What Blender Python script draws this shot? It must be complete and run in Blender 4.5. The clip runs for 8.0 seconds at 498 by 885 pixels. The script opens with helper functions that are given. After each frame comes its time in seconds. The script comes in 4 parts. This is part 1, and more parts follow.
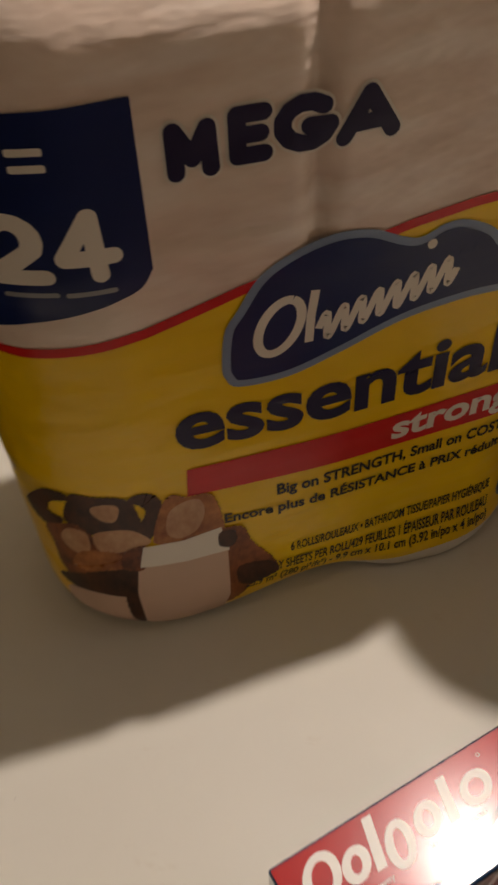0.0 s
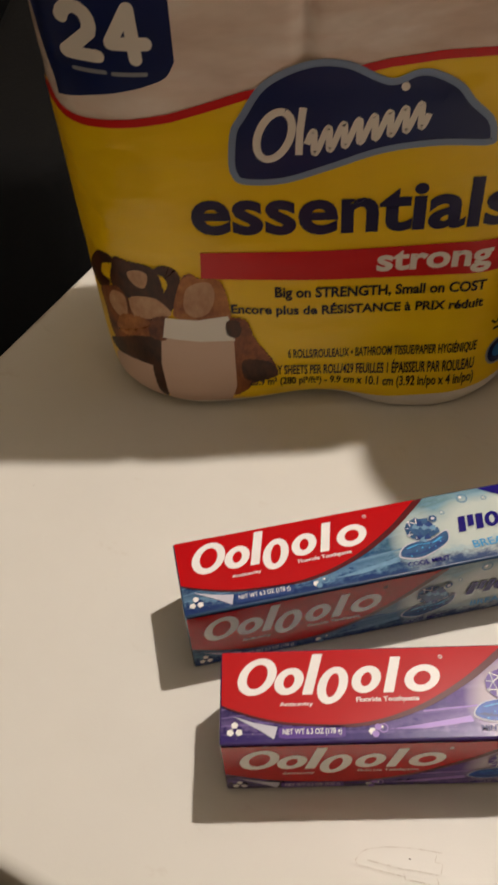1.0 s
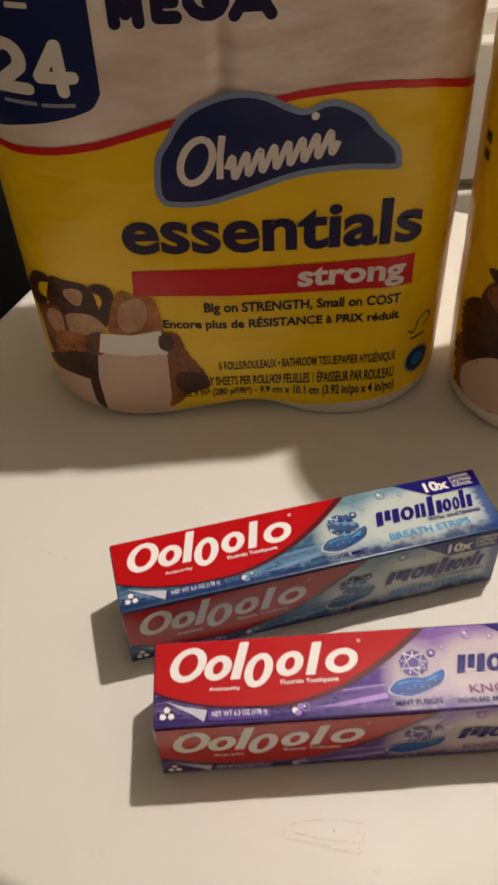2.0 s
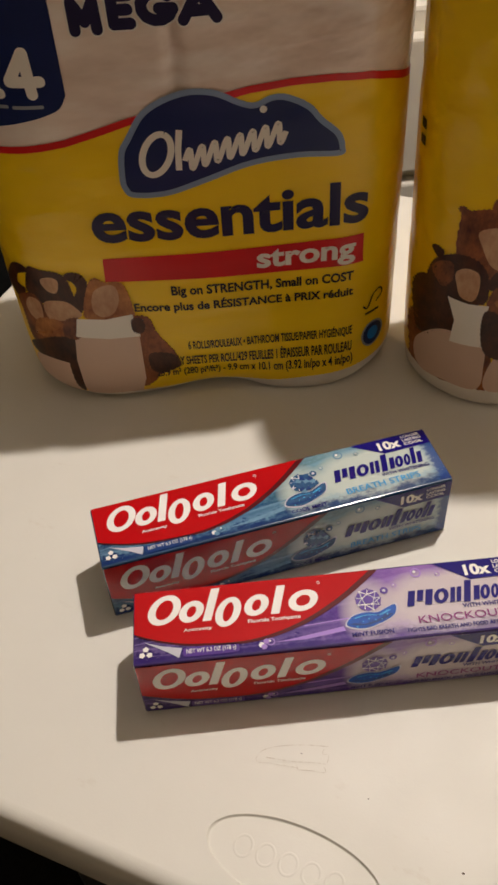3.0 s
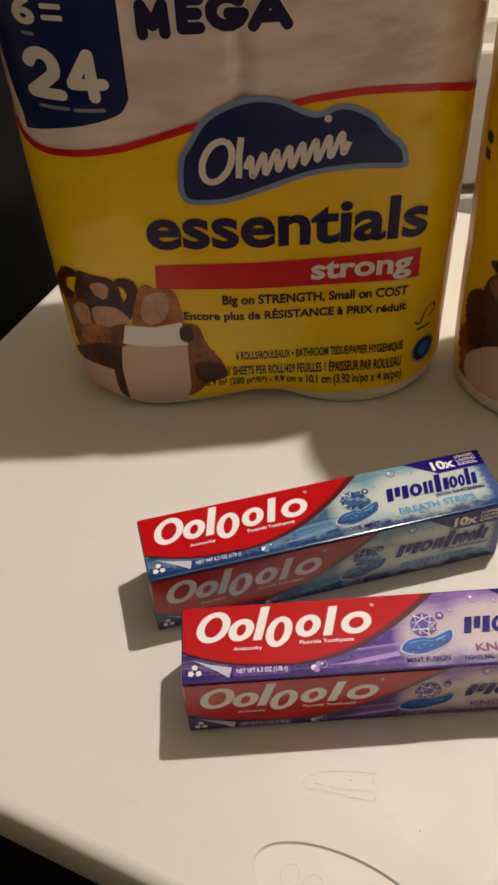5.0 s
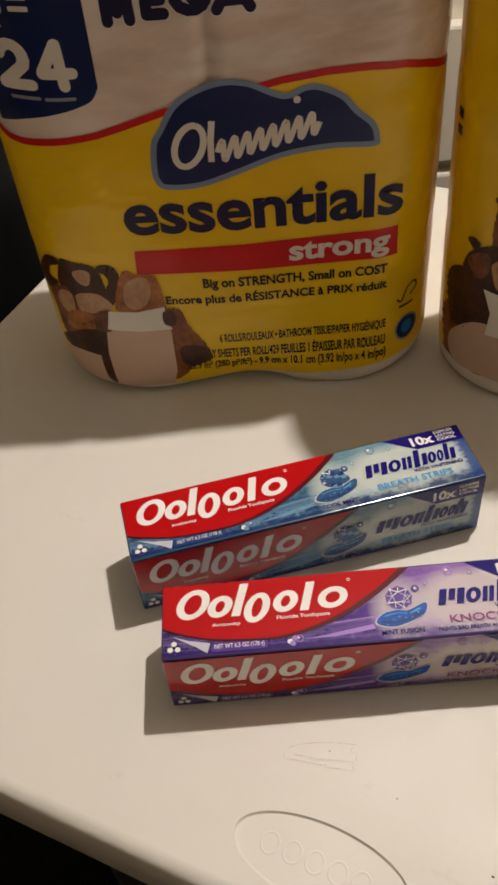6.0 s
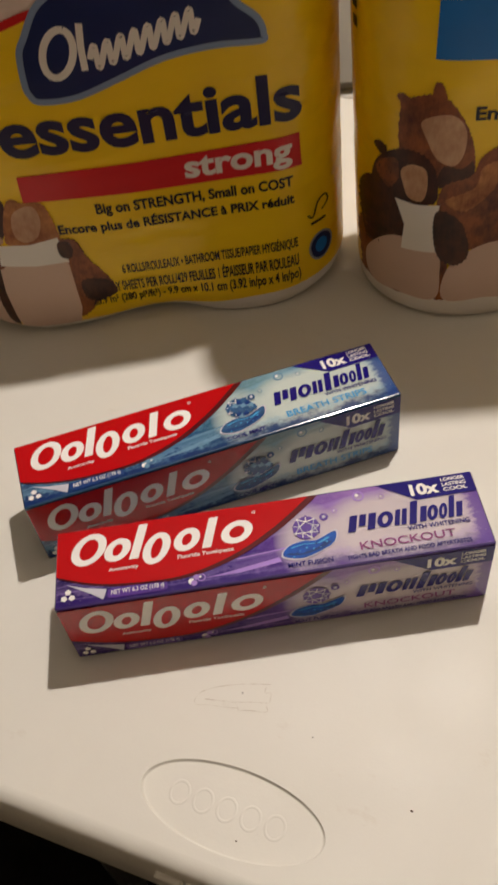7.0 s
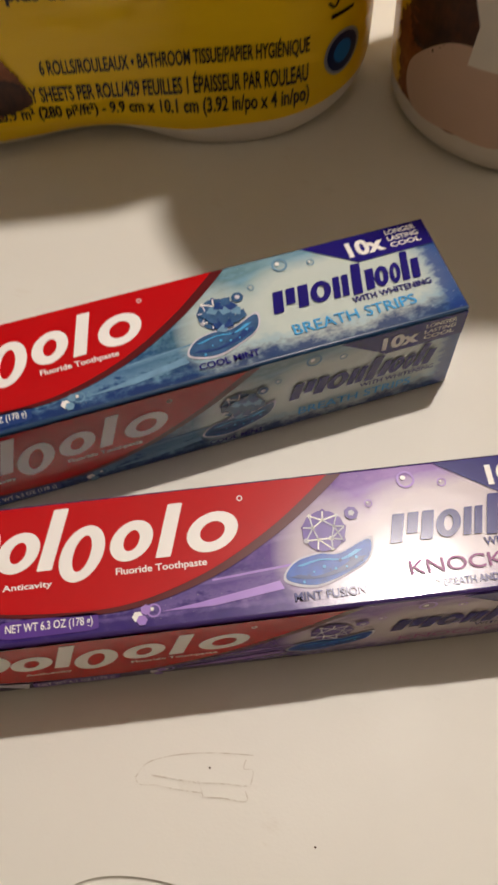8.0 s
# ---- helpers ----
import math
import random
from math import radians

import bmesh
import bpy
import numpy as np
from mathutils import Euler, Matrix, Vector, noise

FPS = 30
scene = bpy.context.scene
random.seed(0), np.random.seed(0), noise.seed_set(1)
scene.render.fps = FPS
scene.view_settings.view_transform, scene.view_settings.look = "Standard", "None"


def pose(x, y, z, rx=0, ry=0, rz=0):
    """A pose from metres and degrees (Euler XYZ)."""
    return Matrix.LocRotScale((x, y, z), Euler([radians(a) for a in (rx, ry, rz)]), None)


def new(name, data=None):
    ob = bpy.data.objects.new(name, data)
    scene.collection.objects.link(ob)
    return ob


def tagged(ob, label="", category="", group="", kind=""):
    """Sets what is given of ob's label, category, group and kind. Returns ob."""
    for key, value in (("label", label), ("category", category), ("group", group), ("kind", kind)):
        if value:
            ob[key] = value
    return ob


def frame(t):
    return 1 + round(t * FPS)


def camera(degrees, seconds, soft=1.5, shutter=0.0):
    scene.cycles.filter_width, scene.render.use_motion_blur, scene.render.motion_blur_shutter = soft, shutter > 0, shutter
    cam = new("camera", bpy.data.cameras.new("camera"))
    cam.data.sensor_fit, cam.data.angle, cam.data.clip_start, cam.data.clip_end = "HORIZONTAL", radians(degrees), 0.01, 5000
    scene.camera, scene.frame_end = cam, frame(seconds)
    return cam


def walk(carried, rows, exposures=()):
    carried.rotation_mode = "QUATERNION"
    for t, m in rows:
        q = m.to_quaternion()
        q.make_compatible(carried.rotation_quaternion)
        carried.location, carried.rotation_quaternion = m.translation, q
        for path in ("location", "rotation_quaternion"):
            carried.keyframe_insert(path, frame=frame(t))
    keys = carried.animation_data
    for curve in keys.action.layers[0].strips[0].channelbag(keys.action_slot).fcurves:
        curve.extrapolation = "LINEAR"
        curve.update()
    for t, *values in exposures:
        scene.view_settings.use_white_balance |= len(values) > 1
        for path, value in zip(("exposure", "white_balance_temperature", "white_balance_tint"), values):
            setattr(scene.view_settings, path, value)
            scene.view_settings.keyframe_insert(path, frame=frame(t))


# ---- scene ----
cam = camera(31.89, 8.0, soft=2.8, shutter=0.4)
# seconds, eye in metres from the table top, yaw, pitch and roll in degrees
ROWS = [
    (0.0, -0.0545, -0.0011, 0.3937, -16.78, -46.54, -3.08),
    (0.2, -0.0440, -0.0310, 0.4060, -11.50, -46.43, -4.00),
    (0.5, -0.0072, -0.0947, 0.3983, -4.02, -46.13, -4.03),
    (0.7, 0.0190, -0.1310, 0.3900, 0.46, -46.26, -4.50),
    (1.0, 0.0294, -0.1526, 0.3923, 2.92, -47.01, -4.24),
    (1.2, 0.0286, -0.1253, 0.4081, 4.16, -49.95, -5.03),
    (1.5, 0.0420, -0.1332, 0.3981, 1.77, -47.17, -3.44),
    (1.7, 0.0404, -0.1517, 0.3994, -0.99, -45.84, -1.72),
    (2.8, 0.0555, -0.2197, 0.4242, -1.75, -45.65, -3.71),
    (3.0, 0.0555, -0.2229, 0.4211, -2.15, -45.61, -4.02),
    (3.5, 0.0610, -0.2253, 0.4222, -2.34, -45.75, -4.39),
    (4.0, 0.0478, -0.2194, 0.4212, -2.19, -45.62, -2.72),
    (4.5, 0.0395, -0.2106, 0.4231, -0.66, -45.49, -2.92),
    (4.7, 0.0308, -0.2090, 0.4178, -1.35, -45.05, -2.34),
    (5.8, 0.0534, -0.2216, 0.4170, 0.95, -45.67, -5.57),
    (6.0, 0.0572, -0.2193, 0.4195, 1.04, -45.98, -5.84),
    (6.5, 0.0775, -0.2199, 0.4140, -0.03, -46.51, -7.46),
    (6.8, 0.0935, -0.2149, 0.3839, -1.29, -47.69, -7.82),
    (7.0, 0.0983, -0.2099, 0.3860, -0.10, -49.32, -8.60),
    (7.3, 0.0842, -0.1847, 0.3805, -0.34, -52.52, -7.39),
    (7.5, 0.0828, -0.1537, 0.3474, -2.31, -54.28, -5.54),
    (7.8, 0.0855, -0.0929, 0.2978, -5.89, -58.57, -2.04),
    (8.0, 0.0876, -0.0743, 0.2850, -5.87, -61.17, -1.03),
]
EXPOSURES = [(0.0, -0.44, 6720, 12), (0.5, -0.30, 6680, 11), (0.7, -0.17, 6560, 10), (1.0, 0.0, 6420, 10), (1.5, 0.03, 6380, 10), (3.0, 0.0, 6350, 10), (6.5, 0.0, 6350, 10), (7.0, -0.05, 6350, 10), (7.5, -0.05, 6350, 10), (8.0, -0.07, 6350, 10)]
walk(cam, [(t, pose(x, y, z, 90 + pitch, 0, yaw) @ pose(0, 0, 0, 0, 0, roll)) for t, x, y, z, yaw, pitch, roll in ROWS], EXPOSURES)

# ---- light ----
LAMP = Vector((0.395, 0.365, 1.22))
world = bpy.data.worlds.new("world")
scene.world = world
world.use_nodes = True
world.node_tree.nodes["Background"].inputs[0].default_value = (0.01, 0.012, 0.016, 1)
world.node_tree.nodes["Background"].inputs[1].default_value = 0.2
BULB_RADIUS = 0.016
BULB_STRENGTH = 810.0 * (0.040 / BULB_RADIUS) ** 2
BULB_COLOUR = (0.985, 0.88, 0.80)


# ---- materials ----
def rgb(r, g, b):
    """Linear colour from 0-255 values."""
    return tuple((v / 12.92 if v <= 0.04045 else ((v + 0.055) / 1.055) ** 2.4) for v in (r / 255, g / 255, b / 255)) + (1.0,)


def nodes_of(name):
    m = bpy.data.materials.new(name)
    m.use_nodes = True
    nt = m.node_tree
    return m, nt, nt.nodes, nt.links, nt.nodes["Principled BSDF"]


def mixed(nt, fac, a, b):
    n = nt.nodes.new("ShaderNodeMix")
    n.data_type = "RGBA"
    for sock, val in ((n.inputs[0], fac), (n.inputs[6], a), (n.inputs[7], b)):
        if isinstance(val, bpy.types.NodeSocket):
            nt.links.new(val, sock)
        else:
            sock.default_value = val
    return n.outputs[2]


def noise_of(nt, scale, detail=4.0, rough=0.55, stretch=(1, 1, 1), turn=(0, 0, 0), kind="Object"):
    tc = nt.nodes.new("ShaderNodeTexCoord")
    mp = nt.nodes.new("ShaderNodeMapping")
    mp.inputs["Scale"].default_value = stretch
    mp.inputs["Rotation"].default_value = turn
    n = nt.nodes.new("ShaderNodeTexNoise")
    n.inputs["Scale"].default_value = scale
    n.inputs["Detail"].default_value = detail
    n.inputs["Roughness"].default_value = rough
    nt.links.new(tc.outputs[kind], mp.inputs[0])
    nt.links.new(mp.outputs[0], n.inputs["Vector"])
    return n.outputs["Fac"]


def ramp(nt, fac, stops):
    r = nt.nodes.new("ShaderNodeValToRGB")
    el = r.color_ramp.elements
    while len(el) < len(stops):
        el.new(0.5)
    for e, (p, c) in zip(el, stops):
        e.position, e.color = p, c
    nt.links.new(fac, r.inputs[0])
    return r.outputs[0]


def bump(nt, height, strength, distance, below=None):
    b = nt.nodes.new("ShaderNodeBump")
    b.inputs["Strength"].default_value = strength
    b.inputs["Distance"].default_value = distance
    nt.links.new(height, b.inputs["Height"])
    if below:
        nt.links.new(below, b.inputs["Normal"])
    return b.outputs[0]


def grey(v):
    return (v, v, v, 1.0)


def plain(name, colour, rough=0.5, metal=0.0, vary=0.12, scale=40.0, bumps=0.0, coat=0.0):
    m, nt, ns, ln, p = nodes_of(name)
    dark = tuple(c * (1 - vary) for c in colour[:3]) + (1.0,)
    light = tuple(min(1.0, c * (1 + vary)) for c in colour[:3]) + (1.0,)
    n = noise_of(nt, scale)
    ln.new(mixed(nt, n, dark, light), p.inputs["Base Color"])
    p.inputs["Roughness"].default_value = rough
    p.inputs["Metallic"].default_value = metal
    p.inputs["Coat Weight"].default_value = coat * 0.5
    p.inputs["Coat Roughness"].default_value = 0.13
    p.inputs["Specular IOR Level"].default_value = 0.3
    if bumps:
        ln.new(bump(nt, noise_of(nt, scale * 6), 0.4, bumps), p.inputs["Normal"])
    return m


def film(name, colour, wrinkle=0.0006, rough=0.38, streak=0.10):
    """Printed or clear wrapping film: sheen, fine wrinkles and wide folds."""
    m, nt, ns, ln, p = nodes_of(name)
    dark = tuple(c * (1 - streak) for c in colour[:3]) + (1.0,)
    light = tuple(min(1.0, c * (1 + streak)) for c in colour[:3]) + (1.0,)
    wide = noise_of(nt, 26.0, 3.0, 0.5, (0.5, 1, 1.6), (0, 0.3, 0))
    ln.new(mixed(nt, wide, dark, light), p.inputs["Base Color"])
    p.inputs["Roughness"].default_value = rough
    p.inputs["Specular IOR Level"].default_value = 0.32
    p.inputs["Coat Weight"].default_value = 0.12
    p.inputs["Coat Roughness"].default_value = 0.22
    fold = bump(nt, noise_of(nt, 34.0, 2.5, 0.5, (0.45, 1, 1.3), (0, 0.5, 0)), 0.6, wrinkle * 4)
    ln.new(bump(nt, noise_of(nt, 13.0, 2.0, 0.5, (1.0, 1, 0.7), (0, -0.5, 0)), 0.6, wrinkle * 12, fold), p.inputs["Normal"])
    return m


def clear_film():
    """Clear film drawn over tissue: milky where it touches, dull where it lifts, with creases pulled out from the seams
    and their sheen painted pale into the colour.
    """
    m, nt, ns, ln, p = nodes_of("film_over_white_tissue")
    wide = noise_of(nt, 19.0, 4.0, 0.6, (0.55, 1, 1.7), (0, 0.45, 0))
    pulled = noise_of(nt, 30.0, 3.0, 0.55, (0.35, 1, 1.5), (0, -0.45, 0))
    base = ramp(nt, wide, [(0.30, rgb(216, 190, 172)), (0.55, rgb(242, 222, 206)), (0.75, rgb(252, 240, 228))])
    # pale streaks in the base colour stand in for sheen along the pulled creases
    sheen_streak = ramp(nt, pulled, [(0.34, grey(0.45)), (0.46, grey(0.0)), (0.60, grey(0.0)), (0.72, grey(0.4))])
    ln.new(mixed(nt, sheen_streak, base, rgb(254, 246, 238)), p.inputs["Base Color"])
    p.inputs["Roughness"].default_value = 0.24
    p.inputs["Specular IOR Level"].default_value = 0.4
    p.inputs["Coat Weight"].default_value = 0.5
    p.inputs["Coat Roughness"].default_value = 0.14
    fold = bump(nt, pulled, 0.35, 0.003)
    ln.new(bump(nt, wide, 0.45, 0.010, fold), p.inputs["Normal"])
    return m


def sums(nt, kind, a, b=0.0, c=0.0):
    n = nt.nodes.new("ShaderNodeMath")
    n.operation = kind
    for sock, val in zip(n.inputs, (a, b, c)):
        if isinstance(val, bpy.types.NodeSocket):
            nt.links.new(val, sock)
        else:
            sock.default_value = val
    return n.outputs[0]


def fur(name, dark, light):
    """Print of brown hair: short strands over wide patches."""
    m, nt, ns, ln, p = nodes_of(name)
    strands = noise_of(nt, 420.0, 4.0, 0.7, (1.0, 1, 0.35), (0, 0.6, 0))
    wide = noise_of(nt, 55.0, 3.0, 0.6)
    f = sums(nt, "MULTIPLY_ADD", strands, 0.4, sums(nt, "MULTIPLY", wide, 0.9))
    ln.new(ramp(nt, f, [(0.45, dark), (0.85, light)]), p.inputs["Base Color"])
    p.inputs["Roughness"].default_value = 0.42
    p.inputs["Specular IOR Level"].default_value = 0.3
    p.inputs["Coat Weight"].default_value = 0.1
    p.inputs["Coat Roughness"].default_value = 0.25
    return m


def table_plastic():
    """Off-white moulded plastic with pebble grain, scuffs and specks of dirt."""
    m, nt, ns, ln, p = nodes_of("table_plastic")
    base = mixed(nt, noise_of(nt, 9.0, 5.0, 0.6), rgb(218, 214, 202), rgb(230, 227, 216))
    # brown scuff patches
    scuff = ramp(nt, noise_of(nt, 17.0, 6.0, 0.7, (1, 2.2, 1), (0, 0, 0.5)), [(0.63, grey(0)), (0.75, grey(0.30))])
    base = mixed(nt, scuff, base, rgb(186, 168, 140))
    speck = ramp(nt, noise_of(nt, 210.0, 2.0, 0.4), [(0.79, grey(0)), (0.84, grey(0.45))])
    base = mixed(nt, speck, base, rgb(120, 105, 85))
    ln.new(base, p.inputs["Base Color"])
    ln.new(ramp(nt, noise_of(nt, 30.0, 4.0), [(0.3, grey(0.42)), (0.7, grey(0.58))]), p.inputs["Roughness"])
    p.inputs["Specular IOR Level"].default_value = 0.35
    ln.new(bump(nt, noise_of(nt, 900.0, 2.0), 0.12, 0.0003, bump(nt, noise_of(nt, 22.0, 3.0), 0.25, 0.002)), p.inputs["Normal"])
    return m


def scuff_stain():
    """Rubbed line: brown traces broken up by clean plastic."""
    m, nt, ns, ln, p = nodes_of("scuff_brown")
    worn = ramp(nt, noise_of(nt, 260.0, 4.0, 0.7), [(0.42, grey(0)), (0.62, grey(1))])
    ln.new(mixed(nt, worn, rgb(222, 218, 206), rgb(196, 187, 170)), p.inputs["Base Color"])
    p.inputs["Roughness"].default_value = 0.6
    return m


def carton_print(name, along, cream, edge, streak, splash, deep, depth):
    """Printed card: colours running along the panel, a cream cloud behind the words, rays of light and a darker frame at the far end."""
    m, nt, ns, ln, p = nodes_of(name)
    tc = nt.nodes.new("ShaderNodeTexCoord")
    sp = nt.nodes.new("ShaderNodeSeparateXYZ")
    ln.new(tc.outputs["UV"], sp.inputs[0])
    u, v = sp.outputs[0], sp.outputs[1]
    cloud = noise_of(nt, 5.0, 5.0, 0.65, (3.0, 1, 1), kind="UV")
    fine = noise_of(nt, 22.0, 4.0, 0.6, (3.0, 1, 1), kind="UV")
    base = ramp(nt, sums(nt, "MULTIPLY_ADD", cloud, 0.22, sums(nt, "SUBTRACT", u, 0.11)), along)
    patch = ramp(nt, sums(nt, "MULTIPLY_ADD", fine, 0.5, sums(nt, "MULTIPLY", cloud, 0.6)), [(0.50, grey(0)), (0.66, grey(splash))])
    base = mixed(nt, patch, base, streak)
    # rays fan out from the red field's tip
    fan = sums(nt, "DIVIDE", sums(nt, "SUBTRACT", v, 0.10), sums(nt, "ADD", u, 0.35))
    wave = sums(nt, "SINE", sums(nt, "MULTIPLY_ADD", fan, 26.0, sums(nt, "MULTIPLY", cloud, 3.0)))
    ray = ramp(nt, wave, [(0.70, grey(0)), (0.99, grey(0.35))])
    base = mixed(nt, ray, base, streak)
    du = sums(nt, "DIVIDE", sums(nt, "SUBTRACT", u, 0.805), 0.205)
    dv = sums(nt, "DIVIDE", sums(nt, "SUBTRACT", v, 0.44), 0.50)
    far = sums(nt, "ADD", sums(nt, "POWER", sums(nt, "ABSOLUTE", du), 2.4), sums(nt, "POWER", sums(nt, "ABSOLUTE", dv), 2.6))
    glow = ramp(nt, sums(nt, "MULTIPLY_ADD", cloud, 0.5, sums(nt, "SUBTRACT", far, 0.25)), [(0.40, grey(1)), (1.05, grey(0.0))])
    base = mixed(nt, glow, base, cream)
    # pale halo round the picture of the gel
    hu = sums(nt, "DIVIDE", sums(nt, "SUBTRACT", u, 0.590), 0.085)
    hv = sums(nt, "DIVIDE", sums(nt, "SUBTRACT", v, 0.40), 0.52)
    halo = sums(nt, "ADD", sums(nt, "MULTIPLY", hu, hu), sums(nt, "MULTIPLY", hv, hv))
    base = mixed(nt, ramp(nt, halo, [(0.25, grey(0.85)), (1.0, grey(0.0))]), base, cream)
    # dark waves along the lower edge, with pale foam over them
    low = sums(nt, "MULTIPLY_ADD", cloud, 0.55, sums(nt, "MULTIPLY_ADD", fine, 0.25, sums(nt, "SUBTRACT", v, 0.34)))
    base = mixed(nt, ramp(nt, low, [(0.10, grey(depth)), (0.26, grey(0))]), base, deep)
    base = mixed(nt, ramp(nt, low, [(0.20, grey(0)), (0.27, grey(0.45 * depth)), (0.36, grey(0))]), base, streak)
    rim = ramp(nt, sums(nt, "MULTIPLY_ADD", fine, 0.05, u), [(0.985, grey(0)), (1.02, grey(0.8))])
    base = mixed(nt, rim, base, edge)
    spark = ramp(nt, noise_of(nt, 60.0, 1.0, 0.4, (4.0, 1, 1), kind="UV"), [(0.74, grey(0)), (0.80, grey(0.7))])
    ln.new(mixed(nt, spark, base, cream), p.inputs["Base Color"])
    p.inputs["Roughness"].default_value = 0.22
    p.inputs["Specular IOR Level"].default_value = 0.32
    p.inputs["Coat Weight"].default_value = 0.45
    p.inputs["Coat Roughness"].default_value = 0.12
    ln.new(bump(nt, noise_of(nt, 60.0, 2.0), 0.25, 0.0006), p.inputs["Normal"])
    return m


def carpet(name):
    m, nt, ns, ln, p = nodes_of(name)
    patch = ramp(nt, noise_of(nt, 6.0, 5.0, 0.7), [(0.42, rgb(7, 7, 6)), (0.58, rgb(26, 25, 22)), (0.7, rgb(12, 11, 10))])
    ln.new(mixed(nt, noise_of(nt, 180.0, 3.0), patch, rgb(12, 11, 10)), p.inputs["Base Color"])
    p.inputs["Roughness"].default_value = 0.95
    p.inputs["Specular IOR Level"].default_value = 0.1
    ln.new(bump(nt, noise_of(nt, 300.0, 3.0), 0.8, 0.004), p.inputs["Normal"])
    return m


M_TABLE = table_plastic()
M_SCUFF = scuff_stain()
M_SPECK = plain("dirt", rgb(90, 76, 60), 0.8)
M_METAL = plain("grey_steel", rgb(120, 120, 118), 0.4, 0.8)
M_CARPET = carpet("dark_carpet")
M_WALL = plain("wall_paint", rgb(188, 175, 154), 0.75, 0, 0.05, 5.0, 0.0006)
M_CEIL = plain("ceiling_paint", rgb(182, 176, 166), 0.85, 0, 0.04, 5.0, 0.0006)
M_SOFA = plain("black_fabric", rgb(9, 9, 9), 0.9, 0, 0.35, 30.0, 0.002)
M_DRESSER = plain("white_lacquer", rgb(226, 220, 206), 0.45, 0, 0.05, 12.0)
M_KNOB = plain("brass", rgb(150, 120, 60), 0.35, 0.9)
M_YELLOW = film("yellow_film", rgb(250, 204, 2), 0.0017, 0.32, 0.09)
M_CLEAR = clear_film()
M_RIM = film("white_film", rgb(232, 224, 212), 0.0006, 0.4, 0.05)
M_NAVY = film("navy_ink", rgb(12, 30, 84), 0.0005, 0.34, 0.15)
M_HALO = film("pale_blue_ink", rgb(132, 150, 178), 0.0005, 0.36, 0.10)
M_REDFILM = film("red_ink", rgb(208, 22, 20), 0.0005, 0.36, 0.10)
M_BLUEFILM = film("bright_blue_ink", rgb(20, 112, 190), 0.0005, 0.36, 0.10)
M_WHITEFILM = film("white_ink", rgb(236, 228, 216), 0.0005, 0.4, 0.06)
M_TEXTFILM = film("dark_purple_ink", rgb(28, 20, 62), 0.0005, 0.4, 0.15)
M_BLACKFILM = film("black_ink", rgb(30, 24, 22), 0.0005, 0.4, 0.15)
M_GREY = film("light_grey_ink", rgb(150, 152, 156), 0.0005, 0.4, 0.15)
M_BROWN = fur("brown_print", rgb(82, 38, 20), rgb(164, 94, 48))
M_DARKBROWN = fur("dark_brown_print", rgb(38, 18, 12), rgb(92, 50, 28))
M_PALE = fur("pale_tan_print", rgb(176, 126, 88), rgb(214, 176, 138))
M_TAN = fur("tan_print", rgb(124, 64, 26), rgb(204, 136, 74))
M_PINK = film("pinkish_white_print", rgb(210, 178, 156), 0.0005, 0.42, 0.07)
M_RED = plain("red_card_ink", rgb(186, 10, 17), 0.22, 0, 0.06, 60.0, 0, 0.35)
M_MAROON = plain("maroon_card_ink", rgb(88, 12, 18), 0.28, 0, 0.1, 60.0, 0, 0.6)
M_WHITE = plain("white_card_ink", rgb(240, 236, 230), 0.35, 0, 0.03, 60.0, 0, 0.3)
M_INDIGO = plain("indigo_card_ink", rgb(28, 20, 112), 0.22, 0, 0.1, 60.0, 0, 0.3)
M_MAGENTA = plain("plum_card_ink", rgb(130, 40, 110), 0.35, 0, 0.1, 60.0)
M_SKY = plain("sky_blue_card_ink", rgb(70, 160, 215), 0.3, 0, 0.2, 90.0, 0, 0.5)
M_PASTE = plain("blue_gel_ink", rgb(16, 78, 168), 0.3, 0, 0.6, 320.0, 0, 0.2)
M_SLATE = plain("slate_blue_gel_ink", rgb(58, 92, 132), 0.25, 0, 0.55, 260.0, 0, 0.6)
M_LILAC = plain("lilac_card_ink", rgb(166, 130, 206), 0.3, 0, 0.2, 90.0, 0, 0.5)
M_CRYSTAL = plain("violet_card_ink", rgb(98, 70, 154), 0.3, 0.0, 0.4, 260.0, 0, 0.5)
M_ICE = plain("ice_blue_ink", rgb(120, 160, 190), 0.25, 0.2, 0.4, 260.0, 0, 0.5)
M_DKBLUE = plain("deep_blue_ink", rgb(24, 58, 120), 0.3, 0, 0.2, 90.0, 0, 0.5)
M_DKPURPLE = plain("deep_violet_ink", rgb(88, 52, 142), 0.3, 0, 0.2, 90.0, 0, 0.5)
M_SILVER = plain("silver_card_ink", rgb(198, 196, 206), 0.35, 0.0, 0.08, 90.0, 0, 0.1)
M_CARD_P = carton_print("purple_print", [(0.0, rgb(30, 12, 74)), (0.40, rgb(50, 24, 112)), (0.56, rgb(98, 56, 148)), (0.70, rgb(150, 112, 180)), (0.95, rgb(130, 90, 166))], rgb(202, 190, 194), rgb(96, 66, 150), rgb(158, 132, 196), 0.15, rgb(50, 24, 112), 0.6)
M_CARD_B = carton_print("blue_print", [(0.0, rgb(12, 40, 84)), (0.40, rgb(26, 70, 120)), (0.56, rgb(66, 106, 118)), (0.70, rgb(124, 158, 166)), (0.95, rgb(84, 132, 168))], rgb(196, 206, 198), rgb(30, 58, 130), rgb(128, 170, 196), 0.35, rgb(18, 48, 104), 0.9)
M_BODY_P = plain("purple_card", rgb(58, 36, 104), 0.2, 0, 0.15, 60.0, 0, 2.0)
M_BODY_B = plain("teal_card", rgb(26, 66, 104), 0.2, 0, 0.15, 60.0, 0, 2.0)


